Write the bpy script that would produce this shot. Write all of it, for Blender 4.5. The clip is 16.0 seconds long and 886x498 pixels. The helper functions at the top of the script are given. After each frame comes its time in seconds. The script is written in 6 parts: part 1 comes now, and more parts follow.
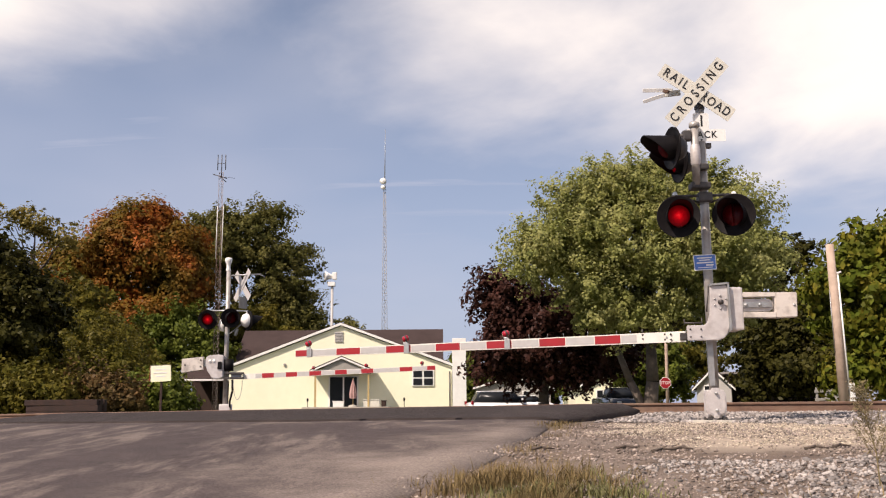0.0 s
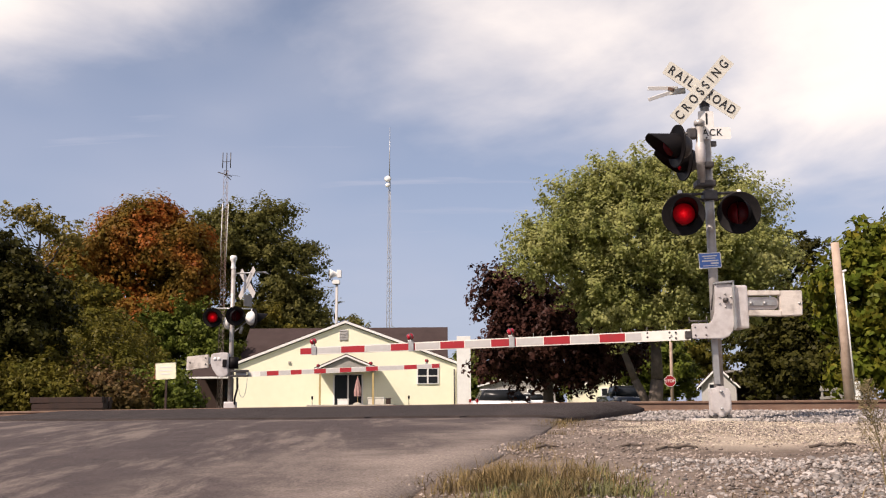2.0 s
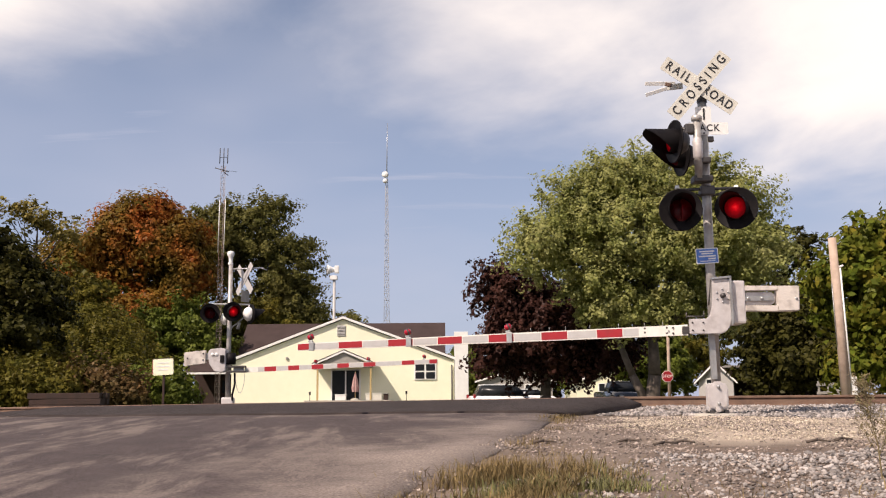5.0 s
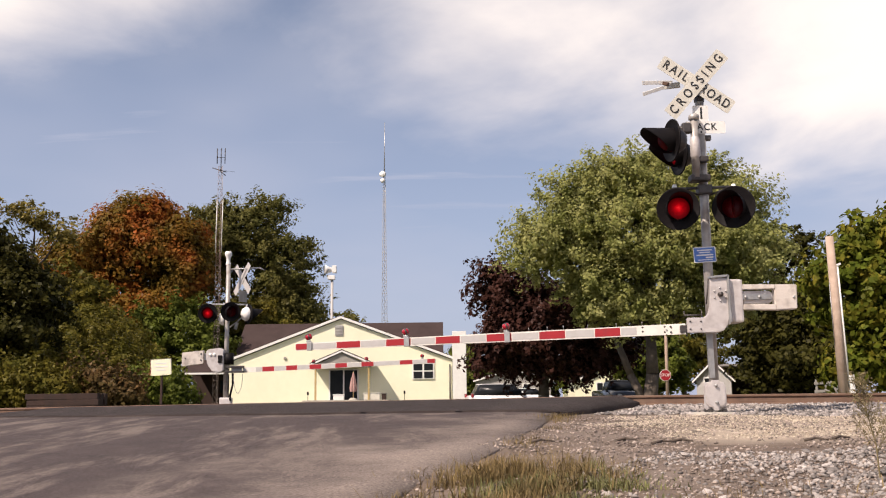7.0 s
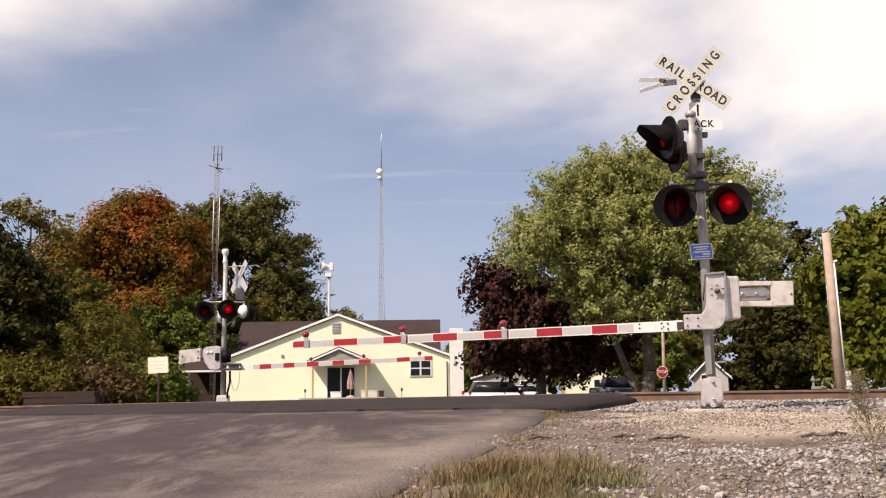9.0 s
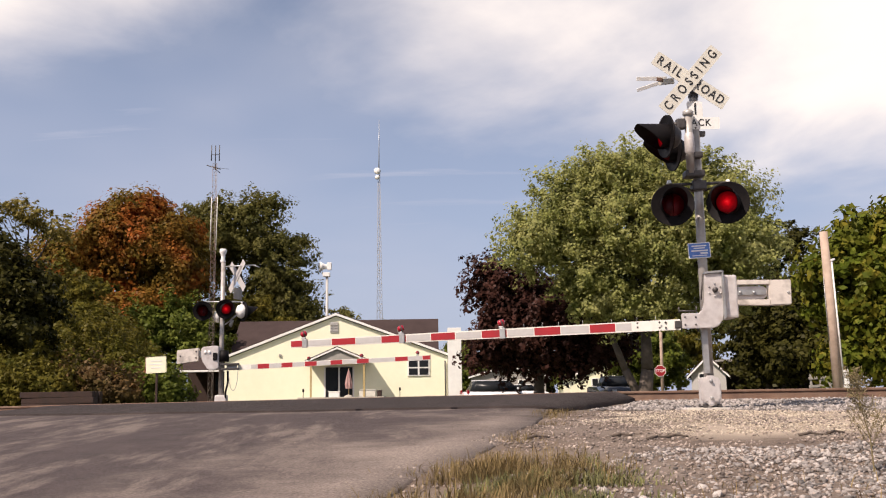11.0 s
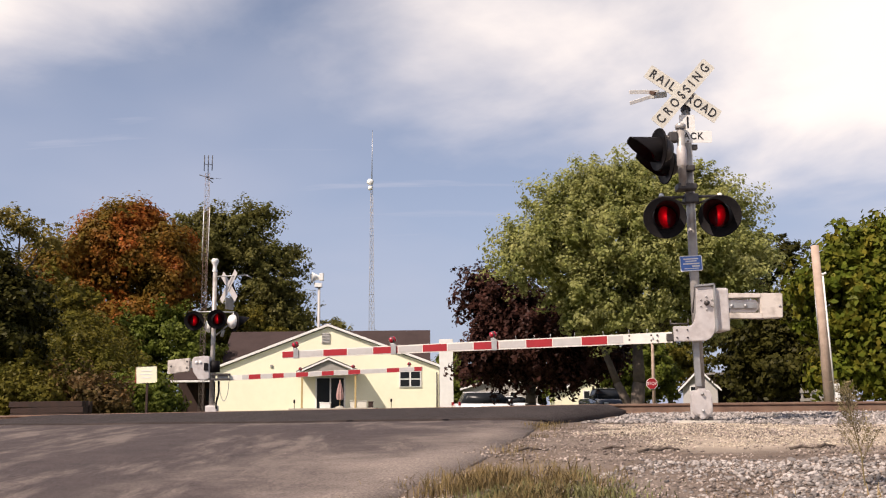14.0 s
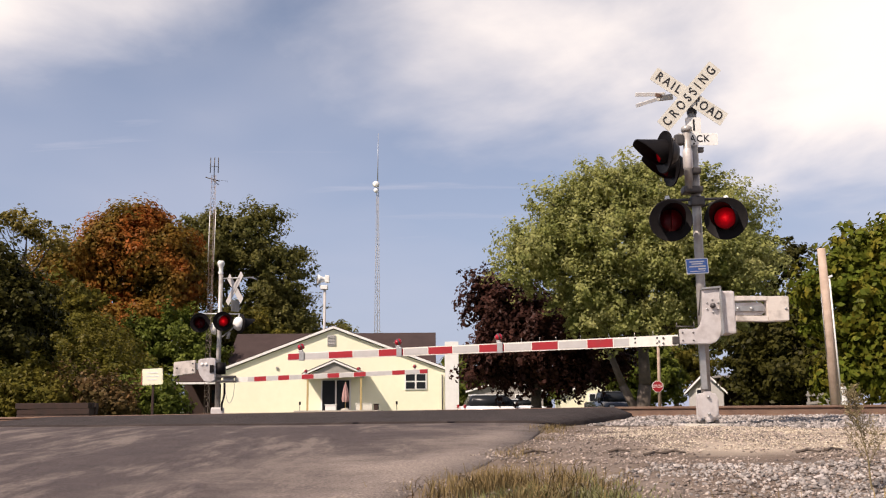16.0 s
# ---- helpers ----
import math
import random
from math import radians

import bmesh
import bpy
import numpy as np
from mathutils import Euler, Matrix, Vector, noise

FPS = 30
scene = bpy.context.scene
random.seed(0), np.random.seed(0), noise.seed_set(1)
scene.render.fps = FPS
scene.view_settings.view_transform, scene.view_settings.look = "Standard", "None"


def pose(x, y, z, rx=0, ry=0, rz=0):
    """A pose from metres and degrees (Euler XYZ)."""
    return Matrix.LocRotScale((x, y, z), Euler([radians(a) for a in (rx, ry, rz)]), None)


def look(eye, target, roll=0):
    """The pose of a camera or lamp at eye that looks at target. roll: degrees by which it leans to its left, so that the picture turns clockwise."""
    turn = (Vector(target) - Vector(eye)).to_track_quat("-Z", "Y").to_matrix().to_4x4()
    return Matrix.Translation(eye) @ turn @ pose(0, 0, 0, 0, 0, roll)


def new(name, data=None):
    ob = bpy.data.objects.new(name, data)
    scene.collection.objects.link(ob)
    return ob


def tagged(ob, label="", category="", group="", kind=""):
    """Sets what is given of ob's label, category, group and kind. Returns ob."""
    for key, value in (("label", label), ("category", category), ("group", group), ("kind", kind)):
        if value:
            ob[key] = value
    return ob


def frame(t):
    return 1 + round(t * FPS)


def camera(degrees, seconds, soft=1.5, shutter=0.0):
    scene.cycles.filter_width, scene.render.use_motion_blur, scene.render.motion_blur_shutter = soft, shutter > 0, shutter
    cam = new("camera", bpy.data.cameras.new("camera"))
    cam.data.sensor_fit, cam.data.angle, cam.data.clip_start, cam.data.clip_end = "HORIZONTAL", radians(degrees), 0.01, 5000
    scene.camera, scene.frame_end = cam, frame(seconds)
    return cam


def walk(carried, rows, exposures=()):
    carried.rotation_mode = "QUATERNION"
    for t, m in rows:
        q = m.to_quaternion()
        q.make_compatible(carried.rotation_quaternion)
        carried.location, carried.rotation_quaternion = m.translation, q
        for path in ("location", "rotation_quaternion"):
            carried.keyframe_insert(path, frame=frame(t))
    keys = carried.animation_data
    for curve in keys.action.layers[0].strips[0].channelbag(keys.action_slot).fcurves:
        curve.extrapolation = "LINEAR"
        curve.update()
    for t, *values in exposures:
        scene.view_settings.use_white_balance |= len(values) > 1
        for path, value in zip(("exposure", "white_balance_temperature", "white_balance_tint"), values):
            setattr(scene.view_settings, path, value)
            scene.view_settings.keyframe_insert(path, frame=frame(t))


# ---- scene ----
# ---- camera ----
# seconds, tilt, roll, turn; the camera stands in one place and is turned by hand
PATH = [
    (0, 99.156, -0.500, 0.000),
    (0.5, 99.111, -0.463, 0.151),
    (1, 99.053, -0.379, 0.507),
    (1.5, 99.104, -0.649, 0.088),
    (2, 99.040, -0.424, 0.279),
    (2.5, 99.013, -0.265, 0.182),
    (3, 98.899, -0.418, 0.014),
    (3.5, 98.790, -0.530, -0.055),
    (4, 98.743, -0.483, 0.134),
    (6.5, 98.835, -0.575, 0.041),
    (7, 98.746, -0.660, -0.009),
    (7.5, 98.674, -0.590, 0.025),
    (8, 98.667, -0.722, -0.135),
    (8.5, 98.633, -0.794, -0.154),
    (9, 98.581, -0.786, -0.184),
    (11.5, 98.535, -0.908, -0.324),
    (12, 98.529, -0.824, -0.340),
    (12.5, 98.576, -0.834, -0.533),
    (13, 98.829, -0.846, -0.636),
    (13.5, 99.043, -0.659, -0.727),
    (14, 99.207, -0.602, -0.773),
    (14.5, 99.348, -0.594, -0.610),
    (15, 99.345, -0.491, -0.253),
    (15.5, 99.203, -0.717, -0.491),
    (16, 99.353, -0.477, -0.435),
]
EYE = (0.0, 0.0, 1.2)
cam = camera(49.2, 16.0, soft=1.15)


def eye_pose(rx, roll, rz):
    return Matrix.Translation(EYE) @ pose(0, 0, 0, 0, 0, rz) @ pose(0, 0, 0, rx) @ pose(0, 0, 0, 0, 0, roll)


walk(cam, [(t, eye_pose(rx, ro, rz)) for t, rx, ro, rz in PATH], exposures=[(0, 0.20, 7250, 20), (16, 0.20, 7250, 20)])

# ---- world and sun ----
SUN_TO = Vector((-0.66, -0.61, 1.0)).normalized()
world = bpy.data.worlds.new("sky")
scene.world = world
world.use_nodes = True


def build_world():
    nt = world.node_tree
    nt.nodes.clear()
    N, L = nt.nodes.new, nt.links.new
    out, bg = N("ShaderNodeOutputWorld"), N("ShaderNodeBackground")
    sky = N("ShaderNodeTexSky")
    sky.sky_type, sky.sun_disc = "NISHITA", False
    sky.sun_elevation = math.asin(SUN_TO.z)
    sky.sun_rotation = math.atan2(SUN_TO.x, SUN_TO.y)
    sky.air_density, sky.dust_density, sky.ozone_density = 1.0, 0.6, 1.6
    tc, sep = N("ShaderNodeTexCoord"), N("ShaderNodeSeparateXYZ")
    L(tc.outputs["Generated"], sep.inputs[0])

    def mth(op, a, b=None, c=None, clamp=False):
        n = N("ShaderNodeMath")
        n.operation, n.use_clamp = op, clamp
        for i, v in enumerate((a, b, c)):
            if v is None:
                continue
            if isinstance(v, (int, float)):
                n.inputs[i].default_value = v
            else:
                L(v, n.inputs[i])
        return n.outputs[0]

    # flat cloud layer: the direction divided by its height
    zc = mth("ADD", mth("MAXIMUM", sep.outputs[2], 0.0), 0.12)
    u, v = mth("DIVIDE", sep.outputs[0], zc), mth("DIVIDE", sep.outputs[1], zc)
    comb = N("ShaderNodeCombineXYZ")
    L(u, comb.inputs[0])
    L(v, comb.inputs[1])

    def noise_at(scale, detail, rough, sx, sy, rot, off, dist=0.0):
        mp = N("ShaderNodeMapping")
        mp.inputs["Scale"].default_value = (sx, sy, 1)
        mp.inputs["Rotation"].default_value = (0, 0, radians(rot))
        mp.inputs["Location"].default_value = off
        L(comb.outputs[0], mp.inputs[0])
        n = N("ShaderNodeTexNoise")
        n.inputs["Scale"].default_value, n.inputs["Detail"].default_value = scale, detail
        n.inputs["Roughness"].default_value, n.inputs["Distortion"].default_value = rough, dist
        L(mp.outputs[0], n.inputs["Vector"])
        return n.outputs["Fac"]

    big = noise_at(0.9, 3, 0.5, 1.0, 0.75, 20, (3.1, 1.7, 0))
    fine = noise_at(1.5, 7, 0.52, 1.0, 0.8, 40, (0.4, 2.2, 0), 0.25)
    streak = noise_at(2.4, 6, 0.6, 0.35, 2.2, -14, (5.0, 0.3, 0), 0.3)

    # two large cloud banks, as soft ellipses in the flat layer
    def bank(cu, cv, ru, rv, rot):
        c, s = math.cos(radians(rot)), math.sin(radians(rot))
        du, dv = mth("SUBTRACT", u, cu), mth("SUBTRACT", v, cv)
        p = mth("DIVIDE", mth("ADD", mth("MULTIPLY", du, c), mth("MULTIPLY", dv, s)), ru)
        q = mth("DIVIDE", mth("SUBTRACT", mth("MULTIPLY", dv, c), mth("MULTIPLY", du, s)), rv)
        r = mth("SQRT", mth("ADD", mth("MULTIPLY", p, p), mth("MULTIPLY", q, q)))
        return mth("SUBTRACT", 1.0, r)

    banks = mth("MAXIMUM", bank(*BANK_A), mth("MAXIMUM", bank(*BANK_B), bank(*BANK_C)))
    banks = mth("MAXIMUM", banks, -0.8)
    dens = mth("ADD", mth("MULTIPLY", banks, 1.0), mth("MULTIPLY", mth("SUBTRACT", fine, 0.5), 1.35))
    dens = mth("ADD", dens, mth("MULTIPLY", mth("SUBTRACT", big, 0.5), 0.6))
    ramp = N("ShaderNodeMapRange")
    ramp.interpolation_type = "SMOOTHSTEP"
    L(dens, ramp.inputs[0])
    ramp.inputs[1].default_value, ramp.inputs[2].default_value = -0.30, 0.75
    ramp.inputs[3].default_value, ramp.inputs[4].default_value = 0.0, 1.0
    wisp = N("ShaderNodeMapRange")
    wisp.interpolation_type = "SMOOTHSTEP"
    L(streak, wisp.inputs[0])
    wisp.inputs[1].default_value, wisp.inputs[2].default_value = 0.50, 0.80
    wisp.inputs[3].default_value, wisp.inputs[4].default_value = 0.0, 0.55
    # haze that lightens the sky towards the horizon
    haze = N("ShaderNodeMapRange")
    L(sep.outputs[2], haze.inputs[0])
    haze.inputs[1].default_value, haze.inputs[2].default_value = 0.30, 0.0
    haze.inputs[3].default_value, haze.inputs[4].default_value = 0.0, 0.15
    veil = mth("ADD", 0.10, mth("MULTIPLY", mth("MAXIMUM", mth("SUBTRACT", big, 0.42), 0.0), 1.2))
    cover = mth("MAXIMUM", mth("MAXIMUM", ramp.outputs[0], wisp.outputs[0]), mth("MAXIMUM", haze.outputs[0], veil))
    shade = N("ShaderNodeMix")
    shade.data_type = "RGBA"
    L(ramp.outputs[0], shade.inputs[0])
    shade.inputs[6].default_value, shade.inputs[7].default_value = CLOUD_THIN, CLOUD_THICK
    mix = N("ShaderNodeMix")
    mix.data_type = "RGBA"
    L(cover, mix.inputs[0])
    # blue haze low in the sky
    low, lowmix = N("ShaderNodeMapRange"), N("ShaderNodeMix")
    lowmix.data_type = "RGBA"
    L(sep.outputs[2], low.inputs[0])
    low.inputs[1].default_value, low.inputs[2].default_value = 0.42, 0.02
    low.inputs[3].default_value, low.inputs[4].default_value = 0.0, 0.8
    L(low.outputs[0], lowmix.inputs[0])
    L(sky.outputs[0], lowmix.inputs[6])
    lowmix.inputs[7].default_value = HAZE_BLUE
    L(lowmix.outputs[2], mix.inputs[6])
    L(shade.outputs[2], mix.inputs[7])
    L(mix.outputs[2], bg.inputs[0])
    bg.inputs[1].default_value = SKY_STRENGTH
    L(bg.outputs[0], out.inputs[0])


SKY_STRENGTH = 0.10
HAZE_BLUE = (3.1, 4.1, 6.3, 1)
BANK_A = (-0.82, 1.38, 1.0, 0.68, -6)
BANK_B = (1.0, 1.80, 1.50, 1.08, 12)
BANK_C = (0.2, -1.2, 1.3, 0.9, 0)
CLOUD_THIN, CLOUD_THICK = (4.6, 5.3, 6.7, 1), (9.6, 9.6, 9.3, 1)
build_world()
sun = new("sun", bpy.data.lights.new("sun", "SUN"))
sun.data.energy, sun.data.angle, sun.data.color = 5.0, radians(0.5), (1.0, 0.95, 0.86)
sun.matrix_world = look(SUN_TO * 50, (0, 0, 0))

# ---- materials ----
def material(name, col, col2=None, rough=0.6, metal=0.0, scale=8.0, bump=0.0, bscale=60.0, spec=0.5, stain=None, stain_scale=1.2, stain_amt=0.5, island=0.0, coat=0.0, randob=0.0):
    m = bpy.data.materials.new(name)
    m.use_nodes = True
    nt = m.node_tree
    N, L = nt.nodes.new, nt.links.new
    b = nt.nodes["Principled BSDF"]
    b.inputs["Roughness"].default_value, b.inputs["Metallic"].default_value = rough, metal
    b.inputs["Specular IOR Level"].default_value = spec
    b.inputs["Coat Weight"].default_value = coat
    tc = N("ShaderNodeTexCoord")
    n1 = N("ShaderNodeTexNoise")
    n1.inputs["Scale"].default_value, n1.inputs["Detail"].default_value, n1.inputs["Roughness"].default_value = scale, 6, 0.62
    L(tc.outputs["Object"], n1.inputs["Vector"])
    r = N("ShaderNodeMapRange")
    r.inputs[1].default_value, r.inputs[2].default_value = 0.3, 0.7
    L(n1.outputs["Fac"], r.inputs[0])
    mx = N("ShaderNodeMix")
    mx.data_type = "RGBA"
    mx.inputs[6].default_value = (*col, 1)
    mx.inputs[7].default_value = (*(col2 or [c * 0.8 for c in col]), 1)
    L(r.outputs[0], mx.inputs[0])
    last = mx.outputs[2]
    if stain:
        n2 = N("ShaderNodeTexNoise")
        n2.inputs["Scale"].default_value, n2.inputs["Detail"].default_value = stain_scale, 5
        L(tc.outputs["Object"], n2.inputs["Vector"])
        r2 = N("ShaderNodeMapRange")
        r2.inputs[1].default_value, r2.inputs[2].default_value = 0.48, 0.68
        r2.inputs[4].default_value = stain_amt
        L(n2.outputs["Fac"], r2.inputs[0])
        m2 = N("ShaderNodeMix")
        m2.data_type = "RGBA"
        L(r2.outputs[0], m2.inputs[0])
        L(last, m2.inputs[6])
        m2.inputs[7].default_value = (*stain, 1)
        last = m2.outputs[2]
    if island or randob:
        g = N("ShaderNodeNewGeometry") if island else N("ShaderNodeObjectInfo")
        r3 = N("ShaderNodeMapRange")
        amt = island or randob
        r3.inputs[3].default_value, r3.inputs[4].default_value = 1 - amt, 1 + amt
        L(g.outputs["Random Per Island" if island else "Random"], r3.inputs[0])
        hs = N("ShaderNodeHueSaturation")
        L(last, hs.inputs["Color"])
        L(r3.outputs[0], hs.inputs["Value"])
        last = hs.outputs[0]
    L(last, b.inputs["Base Color"])
    if bump:
        n3 = N("ShaderNodeTexNoise")
        n3.inputs["Scale"].default_value, n3.inputs["Detail"].default_value = bscale, 4
        L(tc.outputs["Object"], n3.inputs["Vector"])
        bp = N("ShaderNodeBump")
        bp.inputs["Strength"].default_value, bp.inputs["Distance"].default_value = bump, 0.02
        L(n3.outputs["Fac"], bp.inputs["Height"])
        L(bp.outputs[0], b.inputs["Normal"])
    return m


def foliage(name, col, col2, col3, scale=0.5, light=0.25):
    """Leaves: two hues by clump, a third by noise, each leaf of its own brightness; light passes through them."""
    m = material(name, col, col2, rough=0.45, scale=scale, stain=col3, stain_scale=scale * 1.7, stain_amt=0.8, island=0.3, spec=0.07)
    nt = m.node_tree
    b = nt.nodes["Principled BSDF"]
    tr, mix = nt.nodes.new("ShaderNodeBsdfTranslucent"), nt.nodes.new("ShaderNodeMixShader")
    nt.links.new(b.inputs["Base Color"].links[0].from_socket, tr.inputs["Color"])
    mix.inputs[0].default_value = light
    nt.links.new(b.outputs[0], mix.inputs[1])
    nt.links.new(tr.outputs[0], mix.inputs[2])
    nt.links.new(mix.outputs[0], nt.nodes["Material Output"].inputs["Surface"])
    return m


def glowing(name, col, strength):
    m = bpy.data.materials.new(name)
    m.use_nodes = True
    b = m.node_tree.nodes["Principled BSDF"]
    b.inputs["Base Color"].default_value = (col[0] * 0.12, col[1] * 0.12, col[2] * 0.12, 1)
    b.inputs["Emission Color"].default_value = (*col, 1)
    b.inputs["Emission Strength"].default_value = strength
    b.inputs["Specular IOR Level"].default_value = 0.08
    return m


M = {}
M["galv"] = material("galvanised_steel", (0.45, 0.45, 0.44), (0.33, 0.33, 0.33), 0.45, 0.6, 14, 0.15, 90, stain=(0.28, 0.25, 0.22), stain_scale=5, stain_amt=0.4)
M["silver"] = material("silver_paint", (0.43, 0.41, 0.385), (0.31, 0.285, 0.265), 0.42, 0.2, 9, 0.1, 60, stain=(0.20, 0.15, 0.12), stain_scale=6, stain_amt=0.5)
M["cast"] = material("cast_aluminium", (0.62, 0.58, 0.56), (0.50, 0.46, 0.45), 0.5, 0.2, 10, 0.12, 80, stain=(0.35, 0.29, 0.25), stain_scale=5, stain_amt=0.35)
M["black"] = material("black_paint", (0.006, 0.005, 0.006), (0.012, 0.010, 0.010), 0.55, 0, 12, 0.1, 60, spec=0.12)
M["dark"] = material("dark_steel", (0.05, 0.045, 0.045), (0.09, 0.08, 0.075), 0.5, 0.4, 12)
M["white"] = material("white_sheeting", (0.50, 0.48, 0.46), (0.43, 0.405, 0.39), 0.5, 0, 4, stain=(0.40, 0.36, 0.32), stain_scale=7, stain_amt=0.3)
M["cream"] = material("weathered_sign_white", (0.64, 0.62, 0.55), (0.56, 0.54, 0.47), 0.45, 0, 5, stain=(0.38, 0.35, 0.29), stain_scale=9, stain_amt=0.25)
M["arm_white"] = material("arm_white_paint", (0.74, 0.72, 0.66), (0.66, 0.63, 0.57), 0.5, 0, 4, stain=(0.52, 0.47, 0.40), stain_scale=7, stain_amt=0.3)
M["sheet"] = material("gray_white_sheeting", (0.47, 0.455, 0.44), (0.41, 0.39, 0.375), 0.5, 0, 9, stain=(0.37, 0.34, 0.31), stain_scale=8, stain_amt=0.3)
M["red"] = material("red_sheeting", (0.36, 0.009, 0.016), (0.29, 0.007, 0.013), 0.5, 0, 7, stain=(0.2, 0.03, 0.03), stain_scale=9, stain_amt=0.3)
M["ink"] = material("black_letters", (0.012, 0.012, 0.013), None, 0.5)
M["blue"] = material("blue_sign", (0.09, 0.22, 0.60), (0.07, 0.18, 0.52), 0.35)
M["lens"] = material("dark_red_lens", (0.13, 0.003, 0.006), (0.06, 0.001, 0.003), 0.35, 0, 30, spec=0.2)
M["redlens"] = material("bright_red_lens", (0.42, 0.006, 0.02), (0.3, 0.006, 0.015), 0.12, 0, 30, coat=0.7)
M["glow"] = glowing("lit_red_lens", (1.0, 0.006, 0.012), 0.8)


def brighter_middle(m):
    """The bulb behind the ribbed lens: bright in the middle, dim at the rim."""
    nt = m.node_tree
    N, L = nt.nodes.new, nt.links.new
    tc, ln, cu, nz0 = N("ShaderNodeTexCoord"), N("ShaderNodeVectorMath"), N("ShaderNodeValToRGB"), N("ShaderNodeTexNoise")
    ln.operation = "LENGTH"
    L(tc.outputs["Object"], ln.inputs[0])
    nz0.inputs["Scale"].default_value = 26
    L(tc.outputs["Object"], nz0.inputs["Vector"])
    ad = N("ShaderNodeMath")
    ad.operation = "MULTIPLY_ADD"
    L(nz0.outputs["Fac"], ad.inputs[0])
    ad.inputs[1].default_value = 0.06
    L(ln.outputs["Value"], ad.inputs[2])
    mr = N("ShaderNodeMapRange")
    mr.inputs[1].default_value, mr.inputs[2].default_value = 0.03, 0.175
    L(ad.outputs[0], mr.inputs[0])
    L(mr.outputs[0], cu.inputs[0])
    e = cu.color_ramp.elements
    e[0].color, e[1].color, e[1].position = (1.0, 0.045, 0.05, 1), (0.05, 0.0003, 0.001, 1), 1.0
    for p, c in ((0.16, (0.70, 0.005, 0.010, 1)), (0.42, (0.28, 0.0015, 0.004, 1)), (0.75, (0.10, 0.0006, 0.002, 1))):
        e.new(p).color = c
    L(cu.outputs[0], m.node_tree.nodes["Principled BSDF"].inputs["Emission Color"])


brighter_middle(M["glow"])
M["concrete"] = material("concrete", (0.44, 0.40, 0.34), (0.33, 0.30, 0.26), 0.9, 0, 6, 0.4, 50)
M["rail"] = material("rusty_rail", (0.19, 0.11, 0.075), (0.12, 0.07, 0.05), 0.75, 0.2, 5, 0.3, 60, stain=(0.25, 0.17, 0.12), stain_scale=2)
M["railtop"] = material("worn_rail_head", (0.35, 0.30, 0.27), (0.22, 0.17, 0.14), 0.35, 0.8, 5)
M["tower"] = material("rusty_galvanised_tower", (0.30, 0.27, 0.25), (0.17, 0.10, 0.08), 0.6, 0.3, 0.5, stain=(0.15, 0.06, 0.045), stain_scale=0.35, stain_amt=0.9)
M["tie"] = material("creosoted_tie", (0.10, 0.075, 0.06), (0.06, 0.045, 0.035), 0.9, 0, 7, 0.4, 40)
M["siding"] = material("pale_yellow_siding", (0.86, 0.83, 0.63), (0.83, 0.80, 0.60), 0.6, 0, 2, stain=(0.78, 0.75, 0.56), stain_scale=0.5, stain_amt=0.35)
M["roof"] = material("brown_shingle", (0.062, 0.042, 0.040), (0.046, 0.032, 0.030), 0.95, 0, 1.2, 0.5, 9, spec=0.15, stain=(0.062, 0.044, 0.042), stain_scale=0.5)
M["trim"] = material("white_trim", (0.80, 0.79, 0.76), (0.72, 0.71, 0.68), 0.5, 0, 3)
M["glass"] = material("dark_window_glass", (0.015, 0.017, 0.02), (0.02, 0.022, 0.025), 0.25, 0, 1, spec=0.12)
M["wood"] = material("weathered_pole_wood", (0.50, 0.38, 0.30), (0.36, 0.26, 0.20), 0.85, 0, 3, 0.5, 25, stain=(0.20, 0.14, 0.10), stain_scale=2.5, stain_amt=0.5)
M["post"] = material("treated_post", (0.48, 0.36, 0.16), (0.38, 0.27, 0.12), 0.8, 0, 4)
M["bark"] = material("tree_bark", (0.13, 0.10, 0.08), (0.07, 0.055, 0.045), 0.95, 0, 4, 0.8, 14)
M["graywood"] = material("gray_boards", (0.36, 0.34, 0.31), (0.26, 0.24, 0.22), 0.85, 0, 4)
M["brown"] = material("dark_brown_boards", (0.045, 0.022, 0.016), (0.028, 0.016, 0.013), 0.9, 0, 4)
M["paint_white"] = material("white_car_paint", (0.75, 0.75, 0.76), (0.72, 0.72, 0.73), 0.25, 0, 2, coat=0.5)
M["paint_dark"] = material("dark_car_paint", (0.025, 0.027, 0.03), (0.02, 0.022, 0.025), 0.25, 0, 2, coat=0.5)
M["rubber"] = material("tyre_rubber", (0.02, 0.02, 0.02), None, 0.85)
M["maple"] = foliage("maple_leaves", (0.25, 0.272, 0.078), (0.46, 0.44, 0.185), (0.150, 0.180, 0.046), 0.8, 0.5)
M["redleaf"] = foliage("purple_leaves", (0.044, 0.019, 0.015), (0.068, 0.028, 0.021), (0.026, 0.013, 0.011), 0.6, 0.15)
M["orange"] = foliage("autumn_leaves", (0.23, 0.105, 0.020), (0.12, 0.105, 0.020), (0.44, 0.105, 0.026), 0.22, 0.4)
M["oak"] = foliage("dark_green_leaves", (0.11, 0.108, 0.028), (0.18, 0.16, 0.052), (0.065, 0.072, 0.018), 0.25, 0.4)
M["bush"] = foliage("thicket_leaves", (0.105, 0.095, 0.016), (0.165, 0.13, 0.026), (0.054, 0.060, 0.010), 0.6, 0.34)
M["bright"] = foliage("fresh_green_leaves", (0.10, 0.13, 0.020), (0.15, 0.165, 0.034), (0.058, 0.080, 0.013), 0.6, 0.32)
